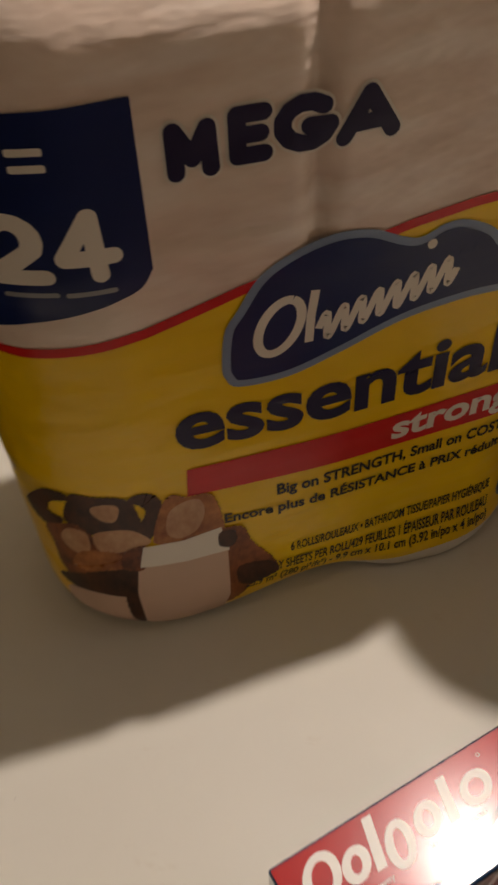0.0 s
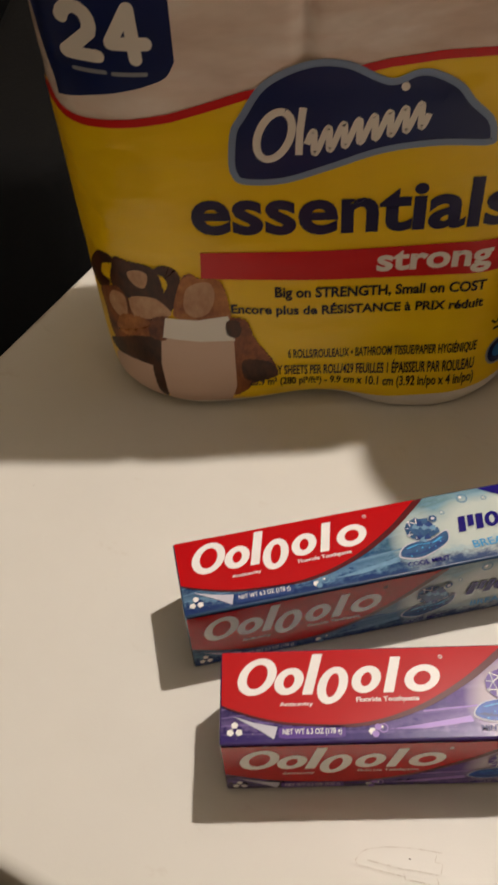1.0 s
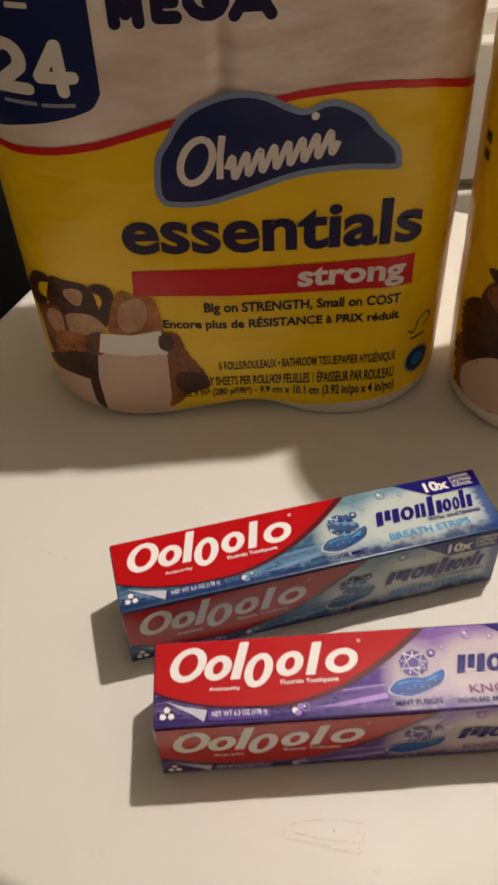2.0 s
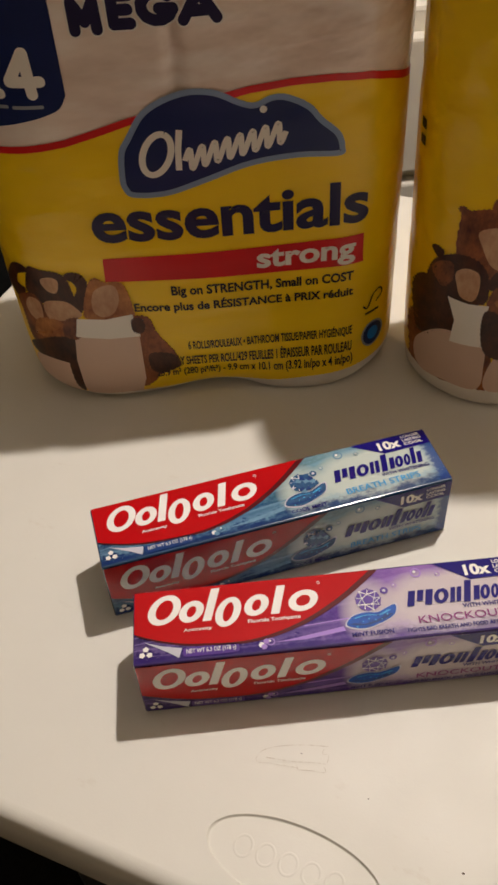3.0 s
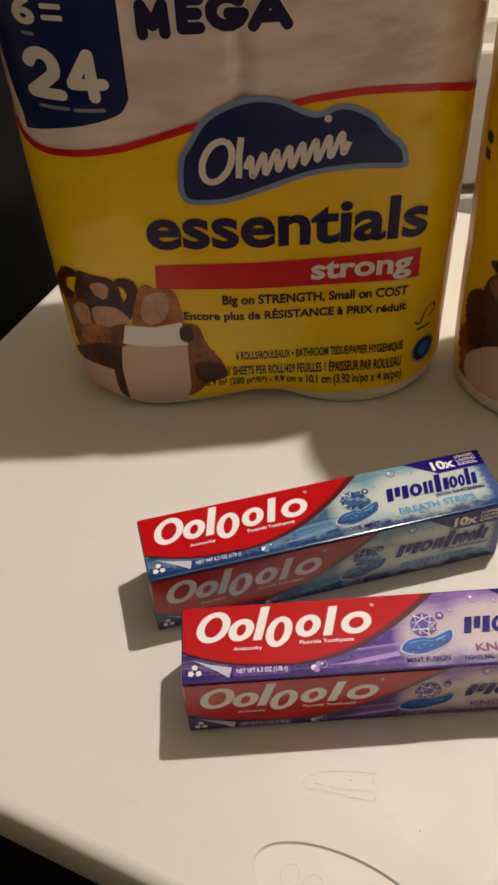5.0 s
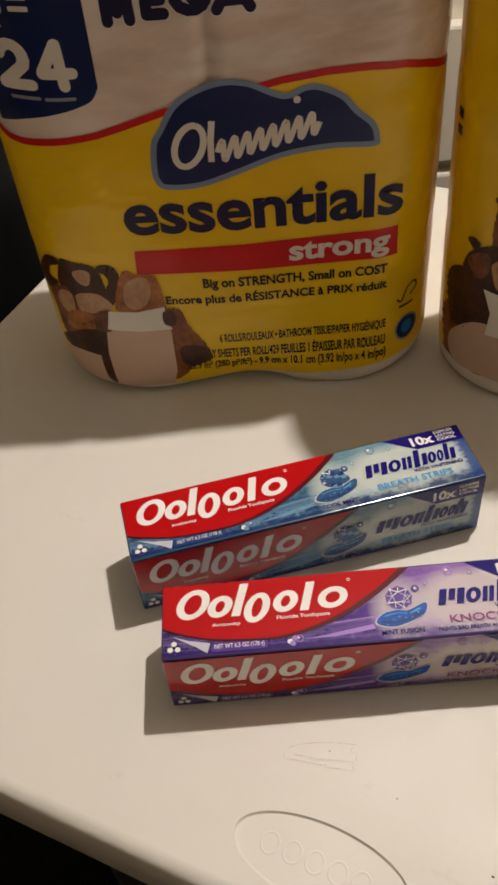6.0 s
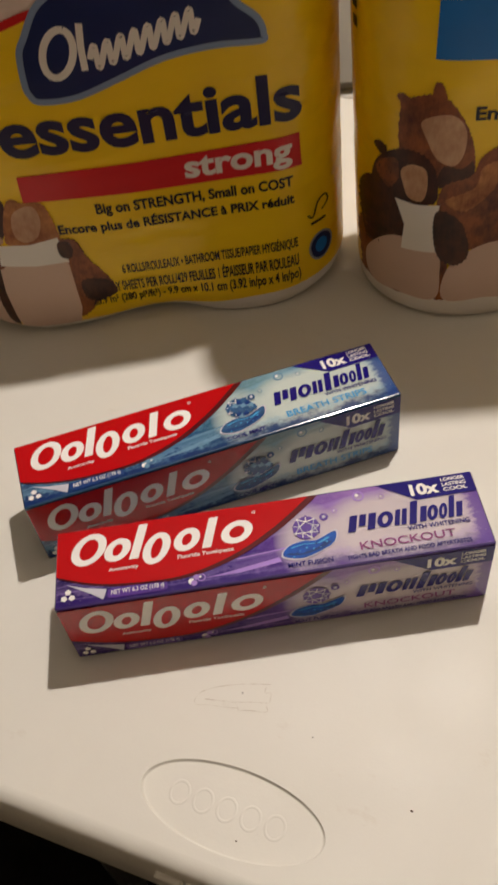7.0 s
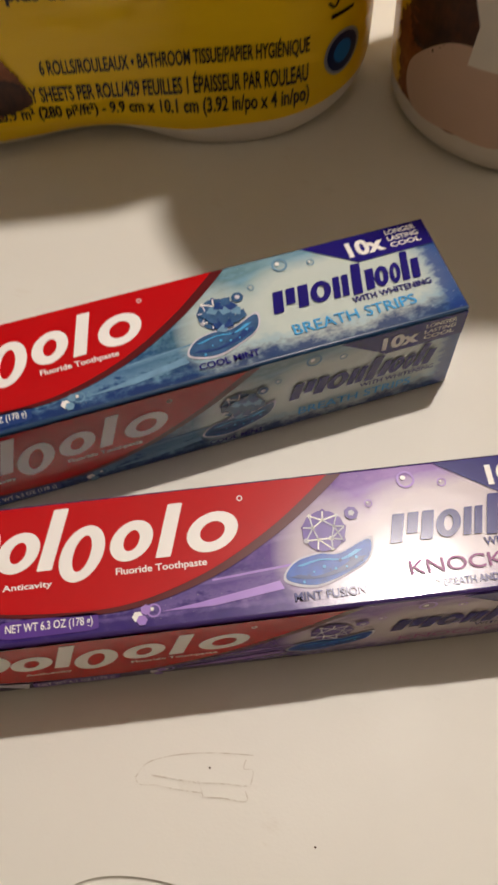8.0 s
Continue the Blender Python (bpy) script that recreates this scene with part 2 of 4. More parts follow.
# ---- mesh helpers ----
def part(name, bm, material, parent=None, label="", smooth=False):
    me = bpy.data.meshes.new(name)
    bm.to_mesh(me)
    bm.free()
    me.materials.append(material)
    if smooth:
        for f in me.polygons:
            f.use_smooth = True
    ob = new(name, me)
    if parent:
        ob.parent = parent
    if label:
        tagged(ob, label)
    return ob


def box_bm(x0, x1, y0, y1, z0, z1, bevel=0.0, segments=2):
    bm = bmesh.new()
    bmesh.ops.create_cube(bm, size=1.0)
    for v in bm.verts:
        v.co = Vector(((x0 + x1) / 2 + v.co.x * (x1 - x0), (y0 + y1) / 2 + v.co.y * (y1 - y0), (z0 + z1) / 2 + v.co.z * (z1 - z0)))
    if bevel:
        bmesh.ops.bevel(bm, geom=list(bm.edges), offset=bevel, segments=segments, profile=0.5, affect="EDGES")
    return bm


def tube_bm(points, radius, sides=12):
    """A round tube along a chain of points."""
    bm = bmesh.new()
    rings = []
    pts = [Vector(p) for p in points]
    for i, p in enumerate(pts):
        d = (pts[min(i + 1, len(pts) - 1)] - pts[max(i - 1, 0)]).normalized()
        q = d.to_track_quat("Z", "Y")
        rings.append([bm.verts.new(p + q @ Vector((radius * math.cos(a), radius * math.sin(a), 0))) for a in (2 * math.pi * k / sides for k in range(sides))])
    for r0, r1 in zip(rings, rings[1:]):
        for k in range(sides):
            bm.faces.new((r0[k], r0[(k + 1) % sides], r1[(k + 1) % sides], r1[k]))
    bm.faces.new(list(reversed(rings[0])))
    bm.faces.new(rings[-1])
    return bm


def ellipse(cx, cy, rx, ry, n=28, turn=0.0):
    c, s = math.cos(radians(turn)), math.sin(radians(turn))
    return [(cx + rx * math.cos(a) * c - ry * math.sin(a) * s, cy + rx * math.cos(a) * s + ry * math.sin(a) * c) for a in (2 * math.pi * k / n for k in range(n))]


def rounded(x0, x1, y0, y1, r, n=5):
    pts = []
    for cx, cy, a0 in ((x1 - r, y1 - r, 0), (x0 + r, y1 - r, 90), (x0 + r, y0 + r, 180), (x1 - r, y0 + r, 270)):
        pts += [(cx + r * math.cos(radians(a0 + 90 * k / n)), cy + r * math.sin(radians(a0 + 90 * k / n))) for k in range(n + 1)]
    return pts


def spline(knots, closed=True, n=8):
    """Smooth line through a few knots."""
    out, m = [], len(knots)
    for i in range(m if closed else m - 1):
        p = [Vector(knots[(i + k) % m] if closed else knots[min(max(i + k, 0), m - 1)]) for k in (-1, 0, 1, 2)]
        for k in range(n):
            t = k / n
            q = 0.5 * (2 * p[1] + (p[2] - p[0]) * t + (2 * p[0] - 5 * p[1] + 4 * p[2] - p[3]) * t * t + (3 * p[1] - p[0] - 3 * p[2] + p[3]) * t**3)
            out.append((q.x, q.y))
    if not closed:
        out.append(tuple(knots[-1]))
    return out


def fill(outlines, holes=()):
    """Flat mesh inside outlines, with holes cut out of them where given as (outer, inner) rings."""
    bm = bmesh.new()
    for pts in outlines:
        bm.faces.new([bm.verts.new((x, y, 0)) for x, y in pts])
    for outer, inner in holes:
        a = [bm.verts.new((x, y, 0)) for x, y in outer]
        b = [bm.verts.new((x, y, 0)) for x, y in inner]
        for k in range(len(a)):
            j = (k + 1) % len(a)
            bm.faces.new((a[k], a[j], b[j], b[k]))
    bmesh.ops.triangulate(bm, faces=list(bm.faces))
    return bm


def ribbon(line, width):
    """A flat band along a line."""
    bm = bmesh.new()
    pts = [Vector((*p, 0)) for p in line]
    rows = []
    for i, p in enumerate(pts):
        d = (pts[min(i + 1, len(pts) - 1)] - pts[max(i - 1, 0)]).normalized()
        n = Vector((-d.y, d.x, 0)) * width / 2
        rows.append((bm.verts.new(p + n), bm.verts.new(p - n)))
    for (a, b), (c, d) in zip(rows, rows[1:]):
        bm.faces.new((a, b, d, c))
    return bm


def words(text, x0, x1, y0, y1, fat=0.0, shear=0.0, tilt=0.0):
    """Letters of the built-in font, fitted into a rectangle. fat: how far the strokes swell to each side, as a part of the height."""
    cu = bpy.data.curves.new("letters", "FONT")
    cu.body, cu.size, cu.shear, cu.resolution_u, cu.offset = text, 1.0, shear, 4, fat * 0.62
    ob = new("letters", cu)
    bpy.context.view_layer.update()
    me = bpy.data.meshes.new_from_object(ob.evaluated_get(bpy.context.evaluated_depsgraph_get()))
    bm = bmesh.new()
    bm.from_mesh(me)
    bpy.data.objects.remove(ob)
    bpy.data.curves.remove(cu)
    bpy.data.meshes.remove(me)
    xs, ys = [v.co.x for v in bm.verts], [v.co.y for v in bm.verts]
    kx, ky = (x1 - x0) / (max(xs) - min(xs)), (y1 - y0) / (max(ys) - min(ys))
    lx, ly = min(xs), min(ys)
    for v in bm.verts:
        v.co = Vector((x0 + (v.co.x - lx) * kx, y0 + (v.co.y - ly) * ky + tilt * (v.co.x - lx) * kx, 0))
    bmesh.ops.triangulate(bm, faces=list(bm.faces))
    return bm


def marks(cells, x0, x1, y0, y1, slant=0.0, line=0.2, aspect=1.0):
    """A word mark drawn as plain rings and bars. cells: kind, start and end along the mark, foot and head as parts of its height. line: stroke as a part of the mark's length; aspect: height of one unit of y over one of x."""
    wide, tall = x1 - x0, y1 - y0
    made = []

    def lean(pts):
        return [(px + (py - y0) * slant, py) for px, py in pts]

    for kind, a, b, low, high in cells:
        xa, xb, ya, yb = x0 + wide * a, x0 + wide * b, y0 + tall * low, y0 + tall * high
        if kind == "ring":
            cx, cy, rx, ry = (xa + xb) / 2, (ya + yb) / 2, (xb - xa) / 2, (yb - ya) / 2
            t = line * wide
            made.append(fill([], [(lean(ellipse(cx, cy, rx, ry, 28)), lean(ellipse(cx, cy, max(rx - t, rx * 0.25), max(ry - 0.8 * t / aspect, ry * 0.25), 28)))]))
        else:
            r = min(xb - xa, (yb - ya)) * 0.18
            made.append(fill([lean(rounded(xa, xb, ya, yb, r, 3))]))
    return made


FIRST_MARK = (("ring", 0.0, 0.185, 0.0, 1.0), ("ring", 0.185, 0.325, 0.0, 0.72), ("bar", 0.335, 0.385, 0.0, 1.08), ("ring", 0.40, 0.545, -0.26, 0.72), ("ring", 0.56, 0.70, 0.0, 0.72), ("bar", 0.725, 0.775, 0.0, 0.95), ("ring", 0.815, 0.985, 0.0, 0.72))
SECOND_MARK = (("bar", 0.0, 0.068, 0, 0.74), ("bar", 0.088, 0.148, 0.2, 0.74), ("bar", 0.168, 0.236, 0, 0.74), ("ring", 0.25, 0.39, 0, 0.72), ("bar", 0.405, 0.45, 0, 0.72), ("bar", 0.465, 0.51, 0, 0.72), ("bar", 0.535, 0.60, -0.05, 1.0), ("bar", 0.628, 0.685, 0, 0.70), ("ring", 0.69, 0.785, 0, 0.70), ("ring", 0.793, 0.868, 0, 0.70), ("bar", 0.878, 0.928, 0, 1.0), ("bar", 0.946, 1.0, 0, 0.68))


def finer(bm, longest):
    for _ in range(7):
        long = [e for e in bm.edges if e.calc_length() > longest]
        if not long:
            break
        bmesh.ops.subdivide_edges(bm, edges=long, cuts=1)
        bmesh.ops.triangulate(bm, faces=[f for f in bm.faces if len(f.verts) > 3])
    return bm


def laid(bm, place):
    """Moves flat (x, y) points onto a surface."""
    for v in bm.verts:
        v.co = Vector(place(v.co.x, v.co.y, v.co.z))
    bmesh.ops.recalc_face_normals(bm, faces=list(bm.faces))
    return bm


# ---- the room ----
FLOOR = -0.74
X0, X1, Y0, Y1, TOP = -2.0, 1.9, -1.7, 2.0, 1.66


def room():
    wall = 0.12
    tagged(part("floor", box_bm(X0 - wall, X1 + wall, Y0 - wall, Y1 + wall, FLOOR - 0.1, FLOOR), M_CARPET), "dark mottled carpet floor in the shade of the table", "floor", kind="structure")
    tagged(part("ceiling", box_bm(X0 - wall, X1 + wall, Y0 - wall, Y1 + wall, TOP, TOP + 0.1), M_CEIL), "plain off-white painted ceiling", "ceiling", kind="structure")
    for name, ext in (("wall_north", (X0 - wall, X1 + wall, Y1, Y1 + wall)), ("wall_south", (X0 - wall, X1 + wall, Y0 - wall, Y0)), ("wall_west", (X0 - wall, X0, Y0, Y1)), ("wall_east", (X1, X1 + wall, Y0, Y1))):
        tagged(part(name, box_bm(*ext, FLOOR, TOP), M_WALL), "plain cream painted room wall", "wall", kind="structure")


def ceiling_lamp():
    lamp = tagged(new("ceiling_lamp"), "bare warm bulb hanging from a short ceiling cord", "lamp")
    lamp.location = (LAMP.x, LAMP.y, TOP)
    drop = LAMP.z - TOP
    part("canopy", tube_bm([(0, 0, 0), (0, 0, -0.02)], 0.05, 24), M_DRESSER, lamp)
    part("cord", tube_bm([(0, 0, -0.02), (0, 0, drop + 0.10)], 0.004, 8), M_SOFA, lamp)
    part("socket", tube_bm([(0, 0, drop + 0.10), (0, 0, drop + 0.9 * BULB_RADIUS)], 0.013, 16), M_METAL, lamp)
    m, nt, ns, ln, p = nodes_of("glowing_bulb")
    p.inputs["Emission Color"].default_value = (*BULB_COLOUR, 1)
    p.inputs["Emission Strength"].default_value = BULB_STRENGTH
    bm = bmesh.new()
    bmesh.ops.create_uvsphere(bm, u_segments=24, v_segments=16, radius=BULB_RADIUS)
    bmesh.ops.translate(bm, verts=list(bm.verts), vec=(0, 0, drop))
    part("bulb", bm, m, lamp, "glowing warm white bulb", True)


def sofa():
    s = tagged(new("sofa"), "black fabric sofa standing in the dark behind the table", "sofa")
    s.location = (-1.15, 1.12, FLOOR)
    part("base", box_bm(-0.8, 0.8, -0.30, 0.42, 0.06, 0.30, 0.02), M_SOFA, s)
    for x in (-0.38, 0.38):
        part("seat_cushion", box_bm(x - 0.37, x + 0.37, -0.33, 0.22, 0.304, 0.44, 0.04, 4), M_SOFA, s, smooth=True)
        part("back_cushion", box_bm(x - 0.37, x + 0.37, 0.224, 0.40, 0.444, 0.86, 0.05, 4), M_SOFA, s, smooth=True)
    for x in (-0.85, 0.85):
        part("armrest", box_bm(x - 0.09, x + 0.09, -0.33, 0.42, 0.06, 0.62, 0.04, 4), M_SOFA, s, smooth=True)
    for x in (-0.75, 0.75):
        for y in (-0.22, 0.34):
            part("leg", tube_bm([(x, y, 0), (x, y, 0.07)], 0.025), M_METAL, s)


def dresser():
    d = tagged(new("dresser"), "white lacquered dresser with drawers behind the table", "dresser")
    d.location = (0.72, 0.98, FLOOR)
    part("body", box_bm(-0.55, 0.55, -0.2, 0.24, 0.05, 0.80, 0.006), M_DRESSER, d)
    part("plinth", box_bm(-0.53, 0.53, -0.17, 0.22, 0.0, 0.05), M_DRESSER, d)
    for k in range(4):
        z = 0.075 + k * 0.178
        f = part("drawer_front", box_bm(-0.53, 0.53, -0.222, -0.2, z, z + 0.164, 0.004), M_DRESSER, d)
        for x in (-0.28, 0.28):
            bm = bmesh.new()
            bmesh.ops.create_uvsphere(bm, u_segments=12, v_segments=8, radius=0.014)
            bmesh.ops.translate(bm, verts=list(bm.verts), vec=(x, -0.234, z + 0.082))
            part("knob", bm, M_KNOB, f, smooth=True)


room()
ceiling_lamp()
sofa()
dresser()


# ---- the folding table ----
TABLE_TURN = -27.5
CORNER = Vector((-0.2890, 0.0672, 0))


def folding_table():
    """Front edge along local x, corner at the origin."""
    t = tagged(new("folding_table"), "off-white moulded plastic folding table with rounded edges and scuffs", "table")
    t.matrix_basis = Matrix.Translation(CORNER) @ pose(0, 0, 0, 0, 0, TABLE_TURN)
    wide, deep, thick, r = 1.22, 0.62, 0.028, 0.008
    bm = bmesh.new()
    rings = []
    levels = [(0.0105, 0.0)] + [(r - r * math.sin(radians(15 * k)), -r + r * math.cos(radians(15 * k))) for k in range(5)] + [(-0.0018, -thick), (0.004, -thick - 0.003)]
    for inset, z in levels:
        pts = rounded(inset, wide - inset, inset, deep - inset, 0.04 - inset * 0.5, 8)
        rings.append([bm.verts.new((x, y, z)) for x, y in pts])
    inv = t.matrix_basis.inverted()
    a, b = inv @ Vector((0.0305, -0.0610, 0)), inv @ Vector((0.1055, -0.1010, 0))
    c, half, turn = (a + b) / 2 + Vector((0, -0.0022, 0)), (b - a).length / 2, math.degrees(math.atan2((b - a).y, (b - a).x))
    # sunk oval near the front edge
    sunk = [[bm.verts.new((x, y, z)) for x, y in ellipse(c.x, c.y, half - i, 0.0183 - i, 72, turn)] for i, z in ((0, 0), (0.00015, -0.0014), (0.0012, -0.0017))]
    rim = [bm.edges.new((r[k], r[(k + 1) % len(r)])) for r in (rings[0], sunk[0]) for k in range(len(r))]
    bmesh.ops.triangle_fill(bm, use_beauty=True, edges=rim)
    bm.faces.new(sunk[-1])
    for a, b in list(zip(rings, rings[1:])) + list(zip(sunk, sunk[1:])):
        for k in range(len(a)):
            j = (k + 1) % len(a)
            bm.faces.new((a[k], b[k], b[j], a[j]))
    bm.faces.new(list(reversed(rings[-1])))
    bmesh.ops.recalc_face_normals(bm, faces=list(bm.faces))
    top = part("tabletop", bm, M_TABLE, t, "off-white moulded plastic top", True)
    for f in top.data.polygons:
        f.use_smooth = abs(f.normal.z) < 0.999
    # worn raised word mark of plain rings inside the oval
    way = Vector((math.cos(radians(turn)), math.sin(radians(turn)), 0))
    for k in range(5):
        part("moulded_mark", emboss_ring(c + way * ((k - 2) * 0.0112 - 0.002) + Vector((0, 0, -0.0017)), 0.0042, 0.0050, turn, 0.0007, 0.00017), M_TABLE, top, "", True)
    # scuffs left on the plastic
    for knots, wide_ in (
        (((0.0550, -0.0310), (0.0590, -0.0272), (0.0680, -0.0260), (0.0800, -0.0268), (0.0920, -0.0290)), 0.0005),
        (((0.0600, -0.0310), (0.0670, -0.0330), (0.0740, -0.0350)), 0.0007), (((0.0610, -0.0340), (0.0680, -0.0362), (0.0750, -0.0380)), 0.0005),
        (((0.0740, -0.0350), (0.0820, -0.0362), (0.0900, -0.0380)), 0.0006), (((0.0750, -0.0392), (0.0810, -0.0402), (0.0880, -0.0420), (0.0882, -0.0390)), 0.0005),
        (((0.0895, -0.0300), (0.0885, -0.0325), (0.0912, -0.0335), (0.0900, -0.0375)), 0.0005), (((0.0550, -0.0310), (0.0562, -0.0332), (0.0610, -0.0340)), 0.0004),
        (((0.0740, -0.0345), (0.0748, -0.0370), (0.0752, -0.0395)), 0.0004)):
        bm = ribbon(spline([tuple((inv @ Vector((*k, 0))).xy) for k in knots], False, 6), 0.75 * wide_)
        bmesh.ops.translate(bm, verts=list(bm.verts), vec=(0, 0, 0.00006 + 0.00002 * len(top.children)))
        part("scuff", bm, M_SCUFF, top, "faint brown scuff")
    for x, y, r_ in ((0.1431, -0.0947, 0.0007), (0.078, -0.031, 0.0004), (0.068, -0.096, 0.0005), (0.107, -0.057, 0.0004)):
        p = inv @ Vector((x, y, 0))
        bm = fill([ellipse(p.x, p.y, r_, r_ * 0.8, 9)])
        bmesh.ops.translate(bm, verts=list(bm.verts), vec=(0, 0, 0.00012))
        part("speck", bm, M_SPECK, top, "dark speck of dirt")
    # grip set into the front edge
    for xa, xb in ((0.3610, 0.3740), (0.3755, 0.4600)):
        part("grip_block", box_bm(xa, xb, -0.0026, 0.010, -0.0275, -0.0110, 0.0010), M_TABLE, t, "pale plastic grip on the edge")
    for x in (0.16, wide - 0.16):
        for y in (0.09, deep - 0.09):
            part("leg", tube_bm([(x, y, -thick), (x, y, FLOOR + 0.012)], 0.0125, 14), M_METAL, t)
            part("foot_cap", tube_bm([(x, y, FLOOR + 0.03), (x, y, FLOOR)], 0.0155, 14), M_SOFA, t)
        part("leg_brace", tube_bm([(x, 0.09, -0.35), (x, deep - 0.09, -0.35)], 0.009, 10), M_METAL, t)


def emboss_ring(c, rx, ry, turn, width=0.0008, high=0.0005):
    """A low rounded ridge along an ellipse."""
    bm = bmesh.new()
    n, rows = 72, []
    ca, sa = math.cos(radians(turn)), math.sin(radians(turn))
    for k in range(n):
        a = 2 * math.pi * k / n
        x, y = rx * math.cos(a), ry * math.sin(a)
        nx, ny = math.cos(a) / rx, math.sin(a) / ry
        s = math.hypot(nx, ny)
        row = []
        for off, z in ((-1, 0.00002), (-0.5, 0.8 * high), (0, high), (0.5, 0.8 * high), (1, 0.00002)):
            px, py = x + nx / s * off * width, y + ny / s * off * width
            row.append(bm.verts.new((c.x + px * ca - py * sa, c.y + px * sa + py * ca, c.z + z)))
        rows.append(row)
    for k in range(n):
        a, b = rows[k], rows[(k + 1) % n]
        for j in range(4):
            bm.faces.new((a[j], a[j + 1], b[j + 1], b[j]))
    bmesh.ops.recalc_face_normals(bm, faces=list(bm.faces))
    return bm


folding_table()


# ---- toothpaste cartons ----
CL, CW, CH = 0.203, 0.043, 0.0467


def carton(name, label, body_mat, panel_mat, tint, mint, ball, pill, variant, variant_mat, tagline, mark_mat, gel, gel_dark, ball_dark, shards):
    c = tagged(new(name), label, "toothpaste box", "toothpaste boxes on the table")
    part("body", box_bm(0, CL, 0, CW, 0, CH, 0.0013, 3), body_mat, c, "glossy card box")

    def face(front, layer):
        up = 0.00012 + 0.00014 * layer
        if front:
            return lambda u, v, z: (u * CL, -up - z, v * CH)
        return lambda u, v, z: (u * CL, v * CW, CH + up + z)

    def disc(u, v, r, n=20, turn=0.0, flat=1.0):
        """A round or many-sided spot, r metres in radius."""
        return [(u + x / CL, v + y / CW) for x, y in ellipse(0, 0, r, r * flat, n, turn)]

    for front in (False, True):
        def put(what, bm, mat, layer):
            return part(what, laid(bm, face(front, layer)), mat, c)

        lo, hi = 0.026, 0.974
        # background of the panel
        bm = bmesh.new()
        sheet = bm.faces.new([bm.verts.new((a, b, 0)) for a, b in ((0.004, lo), (0.996, lo), (0.996, hi), (0.004, hi))])
        uv = bm.loops.layers.uv.new("UVMap")
        for loop in sheet.loops:
            loop[uv].uv = loop.vert.co.xy
        put("printed_panel", bm, panel_mat, -0.5)
        # light streaks and drops under the red field
        put("light_streak", fill([[(0.345, 0.118), (0.40, 0.150), (0.515, 0.235), (0.520, 0.175), (0.42, 0.115)]]), tint, 1)
        put("light_streak", fill([[(0.42, 0.300), (0.535, 0.345), (0.540, 0.330), (0.42, 0.285)]]), tint, 1)
        for u, v, k in ((0.312, 0.10, 0), (0.324, 0.14, 1), (0.318, 0.07, 2)):
            put("droplet", fill([disc(u, v, 0.0016, 6, 30 * k)]), tint if k else M_WHITE, 2 + k)
        edge = spline([(0.004, 0.40), (0.08, 0.27), (0.16, 0.20), (0.29, 0.185), (0.408, 0.342), (0.515, 0.63), (0.606, hi)], False, 6)
        border = [(u + 0.018 * (0.3 + u), v - 0.03) for u, v in edge[:-1]] + [(0.628, hi)]
        put("maroon_border", fill([[(0.004, hi)] + border]), M_MAROON, 2)
        put("red_field", fill([[(0.004, hi)] + edge]), M_RED, 3)
        for shape in marks(FIRST_MARK, 0.027, 0.462, 0.49, 0.90, 0.060, 0.044, CW / CL):
            put("word_mark_stroke", shape, M_WHITE, 4)
        put("word_mark_stroke", fill([], [(disc(0.472, 0.865, 0.0009), disc(0.472, 0.865, 0.0006))]), M_WHITE, 4)
        put("small_text", words("Anticavity", 0.125, 0.195, 0.360, 0.415, 0.03), M_WHITE, 4)
        put("small_text", words("Fluoride Toothpaste", 0.285, 0.415, 0.385, 0.450, 0.03), M_WHITE, 4)
        put("weight_panel", fill([rounded(0.122, 0.258, 0.045, 0.165, 0.02)]), pill, 2)
        put("weight_text", words("NET WT 6.3 OZ (178 g)", 0.130, 0.250, 0.068, 0.142, 0.01 * 2), M_WHITE, 3)
        put("recycling_sign", fill([disc(0.032 + 0.0021 * math.cos(a) / CL, 0.14 + 0.0021 * math.sin(a) / CW, 0.0016, 5, math.degrees(a)) for a in (1.57, 3.67, 5.76)]), M_WHITE, 3)
        put("silver_flash", fill([[(0.028, 0.285), (0.085, 0.13), (0.112, 0.040), (0.120, 0.165), (0.07, 0.215)]]), M_SILVER, 2)
        # swirl of gel with a crystal over it
        gel_line = [(0.525, 0.235), (0.540, 0.345), (0.575, 0.388), (0.605, 0.376), (0.650, 0.458), (0.645, 0.325), (0.612, 0.235), (0.565, 0.175)]
        put("swirl_edge", fill([spline([(0.588 + (x - 0.588) * 1.06, 0.30 + (y - 0.30) * 1.14) for x, y in gel_line])]), M_SILVER, 2)
        put("gel_swirl", fill([spline(gel_line)]), gel, 3)
        put("swirl_shine", ribbon(spline([(0.545, 0.315), (0.575, 0.345), (0.608, 0.335), (0.634, 0.39)], False), 0.010), M_SKY, 4)
        put("swirl_shade", ribbon(spline([(0.536, 0.25), (0.568, 0.225), (0.608, 0.268), (0.634, 0.34)], False), 0.018), gel_dark, 4)
        for k in range(13):
            a = 2.4 * k
            put("gel_dot", fill([disc(0.588 + 0.0016 * (k - 6) / CL, 0.275 + 0.010 * (k - 6) + 0.032 * math.cos(a), 0.00035 + 0.0001 * (k % 3), 6)]), M_SKY if k % 2 else gel_dark, 5)
        if shards:
            for q in range(16):
                gx, gy = (q % 4 - 1.5) * 0.0030, (q // 4 - 1.5) * 0.0025
                x, y = gx * 0.85 - gy * 0.5, gx * 0.4 + gy * 0.9
                put("ice_shard", fill([disc(0.600 + x / CL, 0.520 + y / CW, 0.0025, 4, 20 + 13 * q, 0.8)]), (M_ICE, M_DKBLUE, M_SLATE, M_SLATE)[(q + q // 4) % 4], 5.0 + 0.1 * q)
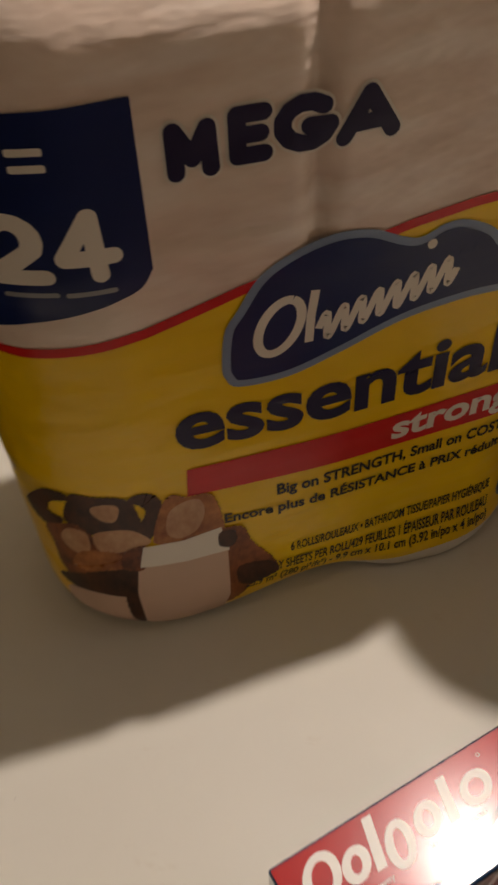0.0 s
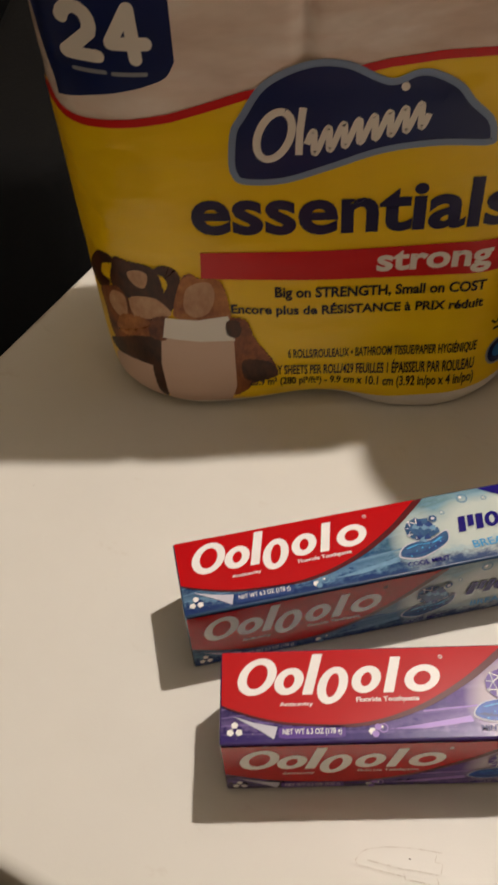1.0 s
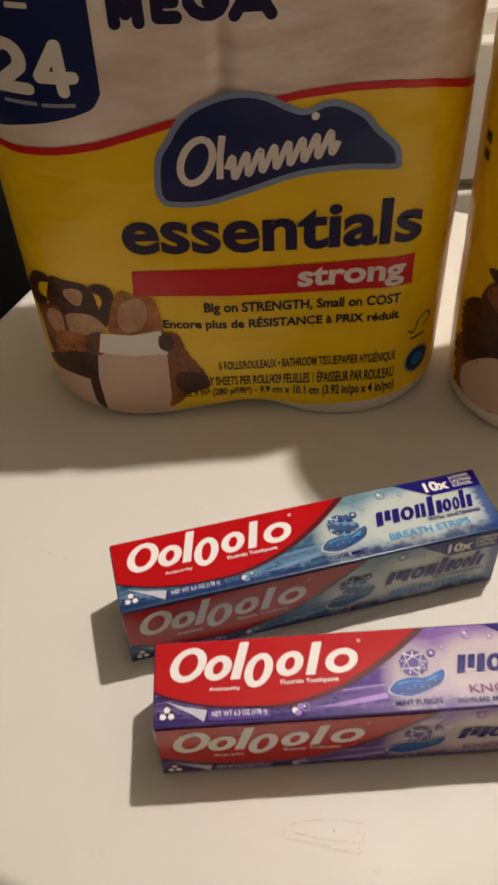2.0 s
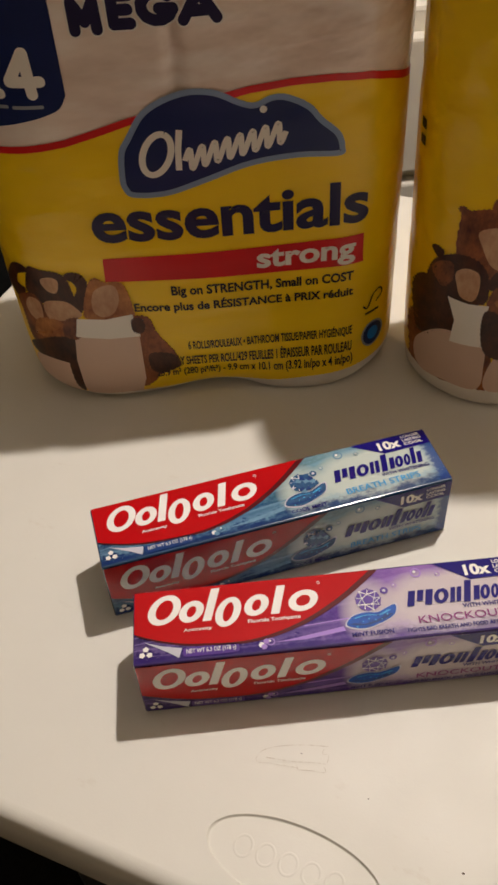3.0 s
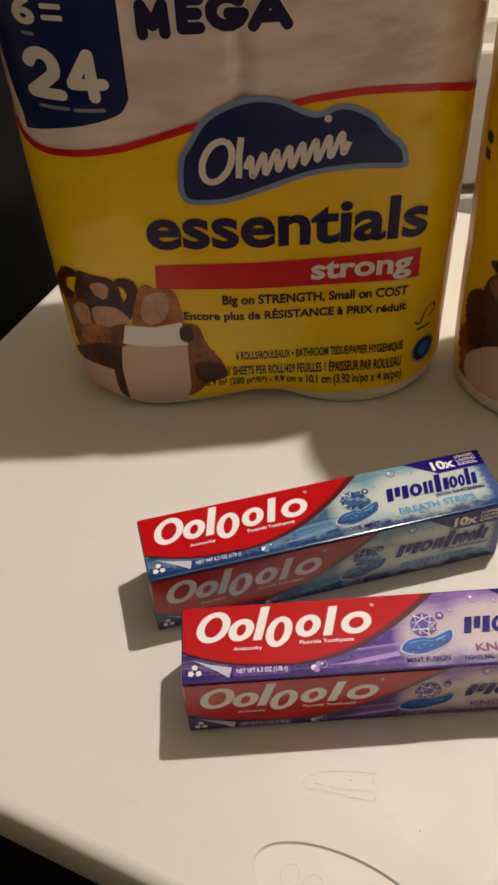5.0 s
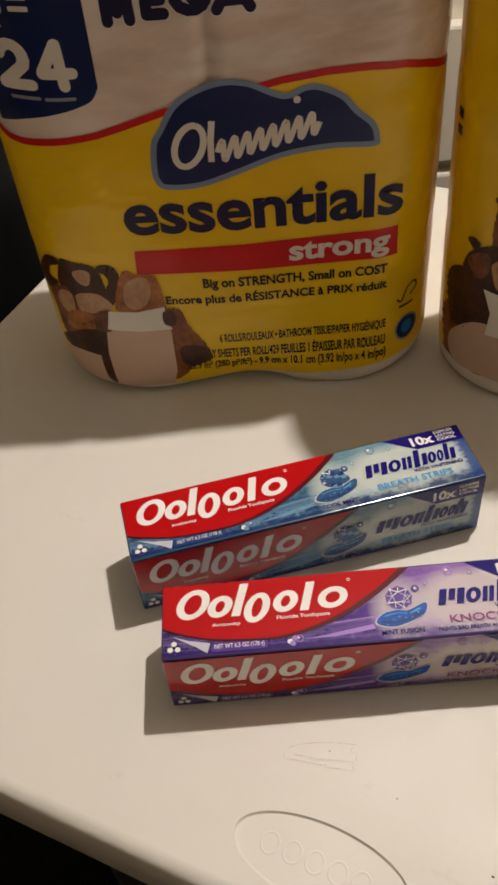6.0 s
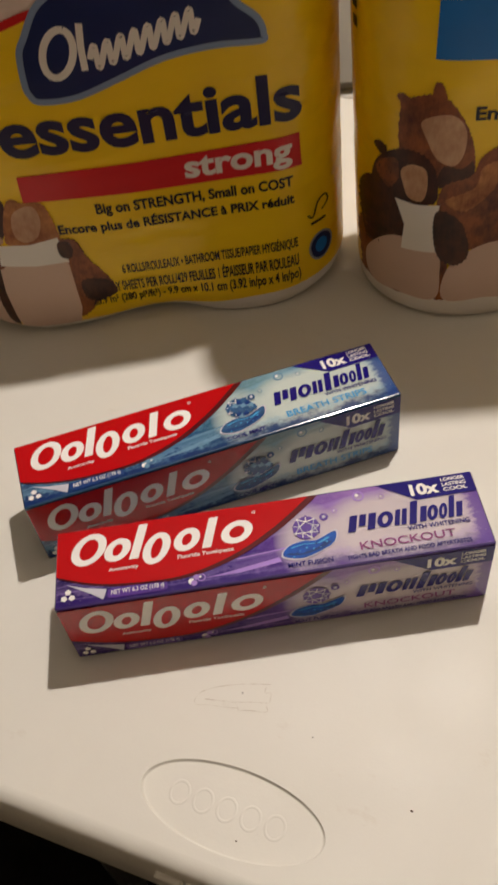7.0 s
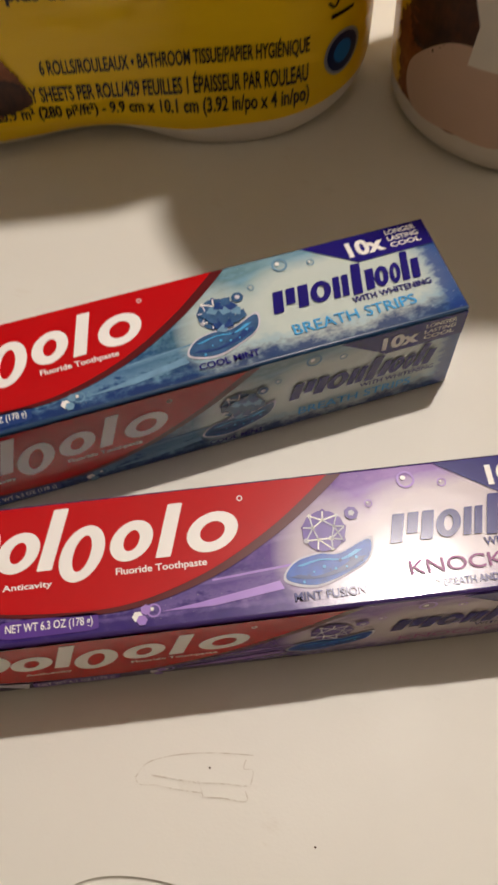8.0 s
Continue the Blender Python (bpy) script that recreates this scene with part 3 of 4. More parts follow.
        put("crystal", fill([disc(0.588, 0.552, 0.0066, 11)]), ball, 2.6)
        tips = [Vector((0.588 + d * math.cos(a) / CL, 0.552 + d * math.sin(a) / CW)) for d, m, t in ((0.0033, 5, 0.3), (0.0062, 9, 0.1)) for a in (t + 2 * math.pi * q / m for q in range(m))]
        for k, tip in enumerate(tips):
            put("crystal_facet", fill([disc(tip.x, tip.y, (0.0006, 0.0009, 0.0007)[k % 3], 5, 31 * k)]), (M_WHITE, ball_dark, M_SILVER, ball_dark)[k % 4], 3.4)
        net = [(k, (k + 1) % 5) for k in range(5)] + [(k, 5 + (2 * k + d) % 9) for k in range(5) for d in (0, 1, 8)]
        for k, q in net:
            a, b = tips[k], tips[q]
            n = Vector(((a - b).y * CW / CL, -(a - b).x * CL / CW)).normalized()
            n = Vector((n.x * 0.00026 / CL, n.y * 0.00026 / CW)) if n.length else n
            put("crystal_edge", fill([[tuple(a + n), tuple(b + n), tuple(b - n), tuple(a - n)]]), M_WHITE if k % 2 else M_SILVER, 4.2)
        put("crystal_facet", fill([disc(0.632, 0.66, 0.0022, 7)]), ball, 3)
        put("crystal_facet", fill([disc(0.632, 0.66, 0.0010, 5)]), M_SILVER, 4)
        put("flavour_text", words(mint, 0.532, 0.634, 0.075, 0.135, 0.015 * 2), mark_mat, 4)
        for u, v, s in ((0.722, 0.87, 0.014), (0.775, 0.82, 0.007), (0.335, 0.13, 0.010), (0.66, 0.72, 0.006)):
            put("bubble", fill([], [(disc(u, v, s * CL), disc(u, v, s * CL * 0.75))]), tint, 2)
            put("bubble_shine", fill([disc(u - s * 0.25, v + s, s * CL * 0.3, 8)]), M_WHITE, 3)
        # second word mark, flash in the corner and the small print
        for shape in marks(SECOND_MARK, 0.680, 0.945, 0.405, 0.690, 0.055, 0.045, CW / CL):
            put("second_mark_stroke", shape, M_INDIGO, 3)
        put("small_text", words("WITH WHITENING", 0.815, 0.958, 0.315, 0.375, 0.015 * 2), mark_mat, 3)
        put("variant_text", words(variant, 0.700, 0.918, 0.165, 0.265, 0.006 * 2), variant_mat, 3)
        if tagline:
            put("small_text", words(tagline, 0.668, 0.948, 0.065, 0.118, 0.03), mark_mat, 3)
        put("corner_flash", fill([[(0.768, hi), (0.855, 0.70), (0.996, 0.71), (0.996, hi)]]), M_INDIGO, 2)
        put("flash_text", words("10x", 0.844, 0.912, 0.755, 0.915, 0.07), M_WHITE, 3)
        for k, line in enumerate(("LONGER", "LASTING", "COOL")):
            put("flash_text", words(line, 0.921, 0.978, 0.895 - 0.068 * k, 0.945 - 0.068 * k, 0.02 * 2), M_WHITE, 3)
    return c


purple = carton("toothpaste_box", "red and purple glossy toothpaste box lying on the table", M_BODY_P, M_CARD_P, M_LILAC, "MINT FUSION", M_CRYSTAL, M_DKPURPLE, "KNOCKOUT", M_MAGENTA, "FIGHTS BAD BREATH AND FOOD AFTERTASTES", M_INDIGO, M_PASTE, M_DKBLUE, M_DKPURPLE, False)
purple.matrix_basis = pose(0, 0, 0)
blue = carton("toothpaste_box", "red and blue glossy toothpaste box lying behind the purple one", M_BODY_B, M_CARD_B, M_ICE, "COOL MINT", M_SLATE, M_DKBLUE, "BREATH STRIPS", M_SKY, "", M_INDIGO, M_SLATE, M_DKBLUE, M_DKBLUE, True)
blue.matrix_basis = Matrix.Translation((-0.0170, 0.0608, 0)) @ pose(0, 0, 0, 0, 0, 10.88)


# ---- bath tissue packs ----
PA, PB, PR = 0.1325, 0.0655, 0.052


def corner_radius(z):
    return PR + (PB - PR) * math.exp(-z / 0.018)


def pack_height(seed):
    return 0.338 if seed < 5 else 0.450


def inset_at(z, x, seed):
    high = pack_height(seed) - (0.010 * (0.5 - 0.5 * math.tanh(x / 0.03)) if seed < 5 else 0.0)
    i = 0.0003 * math.exp(-(((z - 0.104) / 0.008) ** 2)) + 0.0007 * math.exp(-(((z - 0.209) / 0.008) ** 2))
    if z < 0.02:
        i += (0.0045 + (0.0045 * (0.5 - 0.5 * math.tanh((x - 0.02) / 0.02)) if seed < 5 else 0.0)) * (1 - math.sqrt(max(0.0, 1 - (1 - z / 0.02) ** 2)))
    top = 0.034 if seed < 5 else 0.050
    if z > high - top:
        i += top - math.sqrt(max(0.0, top**2 - (z - high + top) ** 2))
    return i


def dip_at(x, z, clear):
    k = 0.011 * math.exp(-((x / 0.034) ** 2)) * math.exp(-z / 0.014) - (0.0038 * math.exp(-((x / 0.06) ** 2)) * min(1.0, z / 0.03))
    if clear:
        rise = min(1.0, max(0.0, (z - 0.292) / 0.034))
        k += 0.012 * math.exp(-(((x + 0.026) / 0.050) ** 2)) * rise * rise * (3 - 2 * rise)
        k += 0.0052 * math.exp(-(((x + 0.006) / 0.0040) ** 2)) * min(1.0, max(0.0, (z - 0.205) / 0.03))
    return k


def front_y(x, z, seed, clear):
    r, i = corner_radius(z), inset_at(z, x, seed)
    edge = max(0.0, abs(x) - (PA - r))
    y = -PB + r - math.sqrt(max(0.0, r * r - min(edge, r) ** 2))
    puff = (0.00025 * noise.noise((x * 55 + z * 30, z * 75 - x * 20, seed)) if seed < 5 and z > 0.2 else 0.0) + 0.0009 * noise.noise((x * 20 + seed, z * 16, seed))
    foot = 0.0075 * (0.5 + 0.5 * math.tanh((x - 0.03) / 0.015)) * math.exp(-((z / 0.028) ** 2)) if seed < 5 else 0.008 * math.exp(-((z / 0.035) ** 2))
    return y * (1 - i / PB) + dip_at(x, z, clear) + puff - foot


def flare(x, z, seed):
    """How far the first pack's end swells outwards above its foot."""
    return -0.005 * min(1.0, z / 0.2) * max(0.0, (-x - 0.098) / 0.0345) if seed < 5 else 0.0


def outline(z, seed, clear, n_front=150):
    """One ring of the pack, counter-clockwise from the front's left end."""
    r, i = corner_radius(z), inset_at(z, 0.0, seed)
    pts = []
    for k in range(n_front + 1):
        x = -PA * math.cos(math.pi * k / n_front)
        x *= 0.9999
        pts.append((x * (1 - i / PA) + flare(x, z, seed), front_y(x, z, seed, clear)))
    for k in range(1, 40):
        x = PA * math.cos(math.pi * k / 40)
        y = PB - r + math.sqrt(max(0.0, r * r - max(0.0, abs(x) - (PA - r)) ** 2)) - (0.0 if seed < 5 else 0.022)
        y = y * (1 - i / PB) - dip_at(x, z, clear)
        pts.append((x * (1 - i / PA) + flare(x, z, seed), y))
    return pts


def pack(label, where, turn, seed, clear, rim, line, lean=0.0):
    """rim(x) and line(x): the heights at which the print begins and ends."""
    p = tagged(new("tissue_pack"), label, "toilet paper pack", "toilet paper packs on the table")
    p.matrix_basis = Matrix.Translation(where) @ pose(0, 0, 0, 0, 0, turn)

    def shell(name, z_low, z_high, rows, mat, cap_low=False, cap_high=False, note=""):
        bm = bmesh.new()
        rings = []
        for j in range(rows + 1):
            f = j / rows
            if cap_high:
                f = 1 - (1 - f) ** 1.6
            if cap_low:
                f = f**1.6
            ring = []
            base = outline(0.1, seed, clear)
            for k, (bx, by) in enumerate(base):
                z = z_low(bx) + (z_high(bx) - z_low(bx)) * f
                ring.append((k, z))
            # one ring can run at several heights
            cache = {}
            pts = []
            for k, z in ring:
                q = round(z, 4)
                if q not in cache:
                    cache[q] = outline(q, seed, clear)
                pts.append(bm.verts.new((cache[q][k][0] + lean * z, cache[q][k][1], z)))
            rings.append(pts)
        for a, b in zip(rings, rings[1:]):
            for k in range(len(a)):
                j = (k + 1) % len(a)
                bm.faces.new((a[k], a[j], b[j], b[k]))
        if cap_low:
            bm.faces.new(list(reversed(rings[0])))
        if cap_high:
            bm.faces.new(rings[-1])
        bmesh.ops.recalc_face_normals(bm, faces=list(bm.faces))
        return part(name, bm, mat, p, note, True)

    shell("base_film", lambda x: 0.0, rim, 8, M_RIM, cap_low=True, note="white film under the rolls")
    shell("printed_film", rim, line, 64, M_YELLOW, note="yellow printed wrapping film")
    shell("clear_film", line, lambda x: pack_height(seed), 56, M_CLEAR, cap_high=True, note="clear film stretched over white rolls")

    def put(name, bm, mat, layer=0, note=""):
        finer(bm, 0.0034)
        base = 0.00028 + 0.00013 * layer

        def place(x, z, extra):
            up = base + extra
            x = max(-PA * 0.9985, min(PA * 0.9985, x))
            y = front_y(x, z, seed, False)
            r = corner_radius(z)
            e = max(0.0, abs(x) - (PA - r)) / r
            nx = math.copysign(min(e, 1.0), x)
            ny = -math.sqrt(max(0.0, 1 - nx * nx))
            return (x * (1 - inset_at(z, x, seed) / PA) + flare(x, z, seed) + nx * up + lean * z, y + ny * up, z)

        return part(name, laid(bm, place), mat, p, note, True)

    return p, put


def letters_of(put, name, bm, mat, layer):
    """Puts a word down letter by letter; a dot stays with its stem."""
    bm.verts.index_update()
    bm.faces.index_update()
    seen, groups = set(), []
    for v in bm.verts:
        if v.index in seen:
            continue
        stack, island = [v], []
        seen.add(v.index)
        while stack:
            q = stack.pop()
            island.append(q)
            for e in q.link_edges:
                o = e.other_vert(q)
                if o.index not in seen:
                    seen.add(o.index)
                    stack.append(o)
        groups.append((min(q.co.x for q in island), max(q.co.x for q in island), {f for q in island for f in q.link_faces}))
    groups.sort(key=lambda g: g[0])
    merged = []
    for lo, hi, faces in groups:
        if merged and lo < merged[-1][1] - 0.3 * (hi - lo):
            merged[-1] = (merged[-1][0], max(hi, merged[-1][1]), merged[-1][2] | faces)
        else:
            merged.append((lo, hi, faces))
    for _, _, faces in merged:
        one = bmesh.new()
        made = {}
        for f in sorted(faces, key=lambda f: f.index):
            ring = []
            for q in f.verts:
                if q.index not in made:
                    made[q.index] = one.verts.new(q.co)
                ring.append(made[q.index])
            one.faces.new(ring)
        put(name, one, mat, layer)
    bm.free()


def curve_of(knots):
    xs, zs = [k[0] for k in knots], [k[1] for k in knots]

    def at(x):
        if x <= xs[0]:
            return zs[0]
        for (x0, z0), (x1, z1) in zip(knots, knots[1:]):
            if x <= x1:
                f = (x - x0) / (x1 - x0)
                f = f * f * (3 - 2 * f) if abs(z1 - z0) > 0.02 else f
                return z0 + (z1 - z0) * f
        return zs[-1]

    return at


def strong_pack():
    cx = 0.0538
    line = curve_of([(-0.131, 0.2035), (-0.1265, 0.1955), (-0.1213, 0.1918), (-0.1126, 0.1912), (-0.098, 0.1928), (-0.0713, 0.1960), (-0.0551, 0.2000), (-0.0342, 0.2060), (0.0323, 0.2182), (0.0568, 0.2200), (0.0813, 0.2198), (0.1008, 0.2173), (0.1137, 0.2131), (0.1211, 0.2094), (0.131, 0.2050)])
    rim = curve_of([(-0.131, 0.0070), (-0.02, 0.0065), (0.015, 0.008), (0.06, 0.012), (0.131, 0.016)])
    p, put = pack("yellow and white wrapped toilet paper pack standing on the table", (cx, 0.3085, 0), 0, 3.7, True, rim, line)
    X = lambda x: x - cx
    put("red_stripe", ribbon([(-0.130 + 0.26 * k / 80, line(-0.130 + 0.26 * k / 80) + 0.0003) for k in range(81)], 0.0042), M_REDFILM, 1)
    def arc(cxx, czz, rx, rz, a0, a1, n=14):
        return [(cxx + rx * math.cos(radians(a0 + (a1 - a0) * k / n)), czz + rz * math.sin(radians(a0 + (a1 - a0) * k / n))) for k in range(n + 1)]

    # roll-count badge
    badge = [(-0.1180, 0.2812)] + spline([(-0.1280, 0.2440), (-0.1225, 0.2010)], False, 4) + spline([(-0.108, 0.2055), (-0.091, 0.2095), (-0.080, 0.2122), (-0.0705, 0.2160), (-0.0655, 0.2232)], False) + [(-0.0655, 0.2822)]
    put("count_badge", fill([badge]), M_NAVY, 1, "navy printed badge")
    letters_of(put, "badge_letter", words("6", X(-0.0625), X(-0.0520), 0.2595, 0.2735, 0.07), M_WHITEFILM, 2)
    for z in (0.2628, 0.2682):
        put("badge_letter", fill([rounded(X(-0.0490), X(-0.0390), z, z + 0.0026, 0.0008)]), M_WHITEFILM, 2)
    put("badge_bar", fill([rounded(X(-0.060), X(-0.054), 0.2545, 0.2562, 0.0006)]), M_GREY, 2)
    curl = arc(0.46, 0.66, 0.42, 0.34, 165, -30, 8)
    two = [(*a, *b) for a, b in zip(curl, curl[1:])] + [(*curl[-1], 0.05, 0.02), (0.05, 0.0, 0.98, 0.0)]
    four = [(0.62, 1.0, 0.0, 0.32), (0.0, 0.30, 1.05, 0.28), (0.64, 1.0, 0.70, -0.03)]
    put("badge_letter", strokes_bm(two, X(-0.0600), 0.2255, 0.0140, 0.0210, 0.0060), M_WHITEFILM, 2.4)
    put("badge_letter", strokes_bm(four, X(-0.0395), 0.2255, 0.0150, 0.0210, 0.0060), M_WHITEFILM, 2.4)
    put("badge_bar", fill([rounded(X(-0.0585), X(-0.0435), 0.2172, 0.2192, 0.0008)]), M_GREY, 2)
    put("badge_bar", fill([rounded(X(-0.0415), X(-0.0245), 0.2168, 0.2188, 0.0008)]), M_GREY, 2)
    # size word with its white edge
    for wide, mat, layer, name in ((0.0078, M_WHITEFILM, 0.6, "size_word_edge"), (0.0058, M_TEXTFILM, 2.9, "size_word_letter")):
        for x, z, sx, strokes in ((-0.0542, 0.2556, 0.0102, ((0, 0, 0.0, 1), (0.0, 1, 0.54, 0.30), (0.54, 0.30, 1.04, 1), (1.04, 1, 1.10, 0))), (-0.0354, 0.2575, 0.0124, ((0.1, 0, 0.1, 1), (0.1, 1, 0.78, 1), (0.1, 0.5, 0.70, 0.5), (0.1, 0, 0.78, 0))), (-0.0207, 0.2582, 0.0180, "G"), (0.0010, 0.2575, 0.0188, ((0, 0, 0.45, 1), (0.45, 1, 0.90, 0), (0.2, 0.3, 0.7, 0.3)))):
            if strokes == "G":
                ring = arc(0.5, 0.5, 0.45, 0.5, 45, 345, 10)
                strokes = [(*a, *b) for a, b in zip(ring, ring[1:])] + [(0.93, 0.40, 0.55, 0.42)]
            put(name, strokes_bm(strokes, x, z, sx, 0.0135, wide), mat, layer)
    # cloud-shaped emblem with plain strokes
    cloud = [(-0.0435, 0.1660), (-0.0444, 0.1740), (-0.0425, 0.1890), (-0.0375, 0.1975), (-0.0284, 0.2106), (-0.0160, 0.2183), (-0.0007, 0.2222), (0.0142, 0.2202), (0.0276, 0.2133), (0.0353, 0.2111), (0.0446, 0.2143), (0.0538, 0.2135), (0.0665, 0.2067), (0.0737, 0.1981), (0.0832, 0.1890), (0.0862, 0.1800), (0.0835, 0.1745), (0.0577, 0.1763), (0.0316, 0.1743), (0.0053, 0.1668), (-0.0181, 0.1604), (-0.0380, 0.1605)]
    big = spline(cloud)
    small = []
    for k, (x, z) in enumerate(big):
        a, b = Vector(big[k - 1]), Vector(big[(k + 1) % len(big)])
        d = (b - a).normalized()
        small.append((x + d.y * 0.0034, z - d.x * 0.0034))
    put("emblem_edge", fill([big]), M_HALO, 2, "pale blue edge of the emblem")
    put("emblem", fill([small]), M_NAVY, 3, "navy cloud-shaped emblem")

    put("emblem_stroke", ribbon(ellipse(-0.0215, 0.1862, 0.0128, 0.0075, 32, 66) + [ellipse(-0.0215, 0.1862, 0.0128, 0.0075, 32, 66)[0]], 0.0038), M_WHITEFILM, 4)
    put("emblem_stroke", ribbon([(-0.0098, 0.1760), (-0.0092, 0.1885), (-0.0075, 0.2000)], 0.0036), M_WHITEFILM, 4)
    wave = []
    for k in range(161):
        x = -0.006 + 0.058 * k / 160
        zc = 0.1815 + (x + 0.006) * 0.20
        d = 0.0062 * math.sin(2 * math.pi * 8 * k / 160)
        wave.append((x + 0.22 * d, zc + d))
    put("emblem_stroke", ribbon(wave, 0.0032), M_WHITEFILM, 4.2)
    put("emblem_stroke", fill([ellipse(0.0400, 0.2068, 0.0021, 0.0021, 12)]), M_WHITEFILM, 4)
    # words on the yellow
    letters_of(put, "range_word_letter", words("essentials", -0.0660, 0.1027, 0.1312, 0.1608, 0.047, 0, -0.022), M_TEXTFILM, 1)
    put("strength_bar", fill([[(-0.0645, 0.1028), (0.1011, 0.0974), (0.1003, 0.1190), (-0.0632, 0.1201)]]), M_REDFILM, 1, "red printed bar")
    letters_of(put, "strength_word_letter", words("strong", 0.0320, 0.0955, 0.0990, 0.1170, 0.05, 0, -0.012), M_WHITEFILM, 2)
    put("slogan", words("Big on STRENGTH, Small on COST", -0.0238, 0.0947, 0.0876, 0.0968, 0.05, 0, -0.036), M_BLACKFILM, 1)
    put("slogan", words("Encore plus de RÉSISTANCE à PRIX réduit", -0.0490, 0.0947, 0.0768, 0.0868, 0.05, 0, -0.036), M_BLACKFILM, 1)
    put("small_print", words("6 ROLLS/ROULEAUX • BATHROOM TISSUE/PAPIER HYGIÉNIQUE", -0.0173, 0.0952, 0.0432, 0.0532, 0.035, 0, -0.027), M_BLACKFILM, 1)
    put("small_print", words("429 1-PLY SHEETS PER ROLL/429 FEUILLES 1 ÉPAISSEUR PAR ROULEAU", -0.0395, 0.0948, 0.0312, 0.0412, 0.035, 0, -0.020), M_BLACKFILM, 3)
    put("small_print", words("25.9 m² (280 pi²/ft²) - 9.9 cm x 10.1 cm (3.92 in/po x 4 in/po)", -0.0413, 0.0955, 0.0190, 0.0284, 0.035, 0, -0.012), M_BLACKFILM, 3)
    # leaf-shaped and round certification signs
    put("check_sign", ribbon(spline([(0.1027, 0.0600), (0.1062, 0.0575), (0.1100, 0.0665), (0.1150, 0.0690), (0.1170, 0.0640), (0.1125, 0.0595)], False), 0.0012), M_BLACKFILM, 1)
    put("check_sign", fill([rounded(0.1045, 0.1150, 0.0520, 0.0538, 0.0005)]), M_BLACKFILM, 1)
    put("round_seal", fill([ellipse(0.1108, 0.0345, 0.0086, 0.0100)]), M_GREY, 1)
    put("round_seal", fill([ellipse(0.1108, 0.0345, 0.0073, 0.0086)]), M_NAVY, 2)
    put("round_seal", fill([ellipse(0.1108, 0.0348, 0.0042, 0.0050)]), M_BLUEFILM, 3)
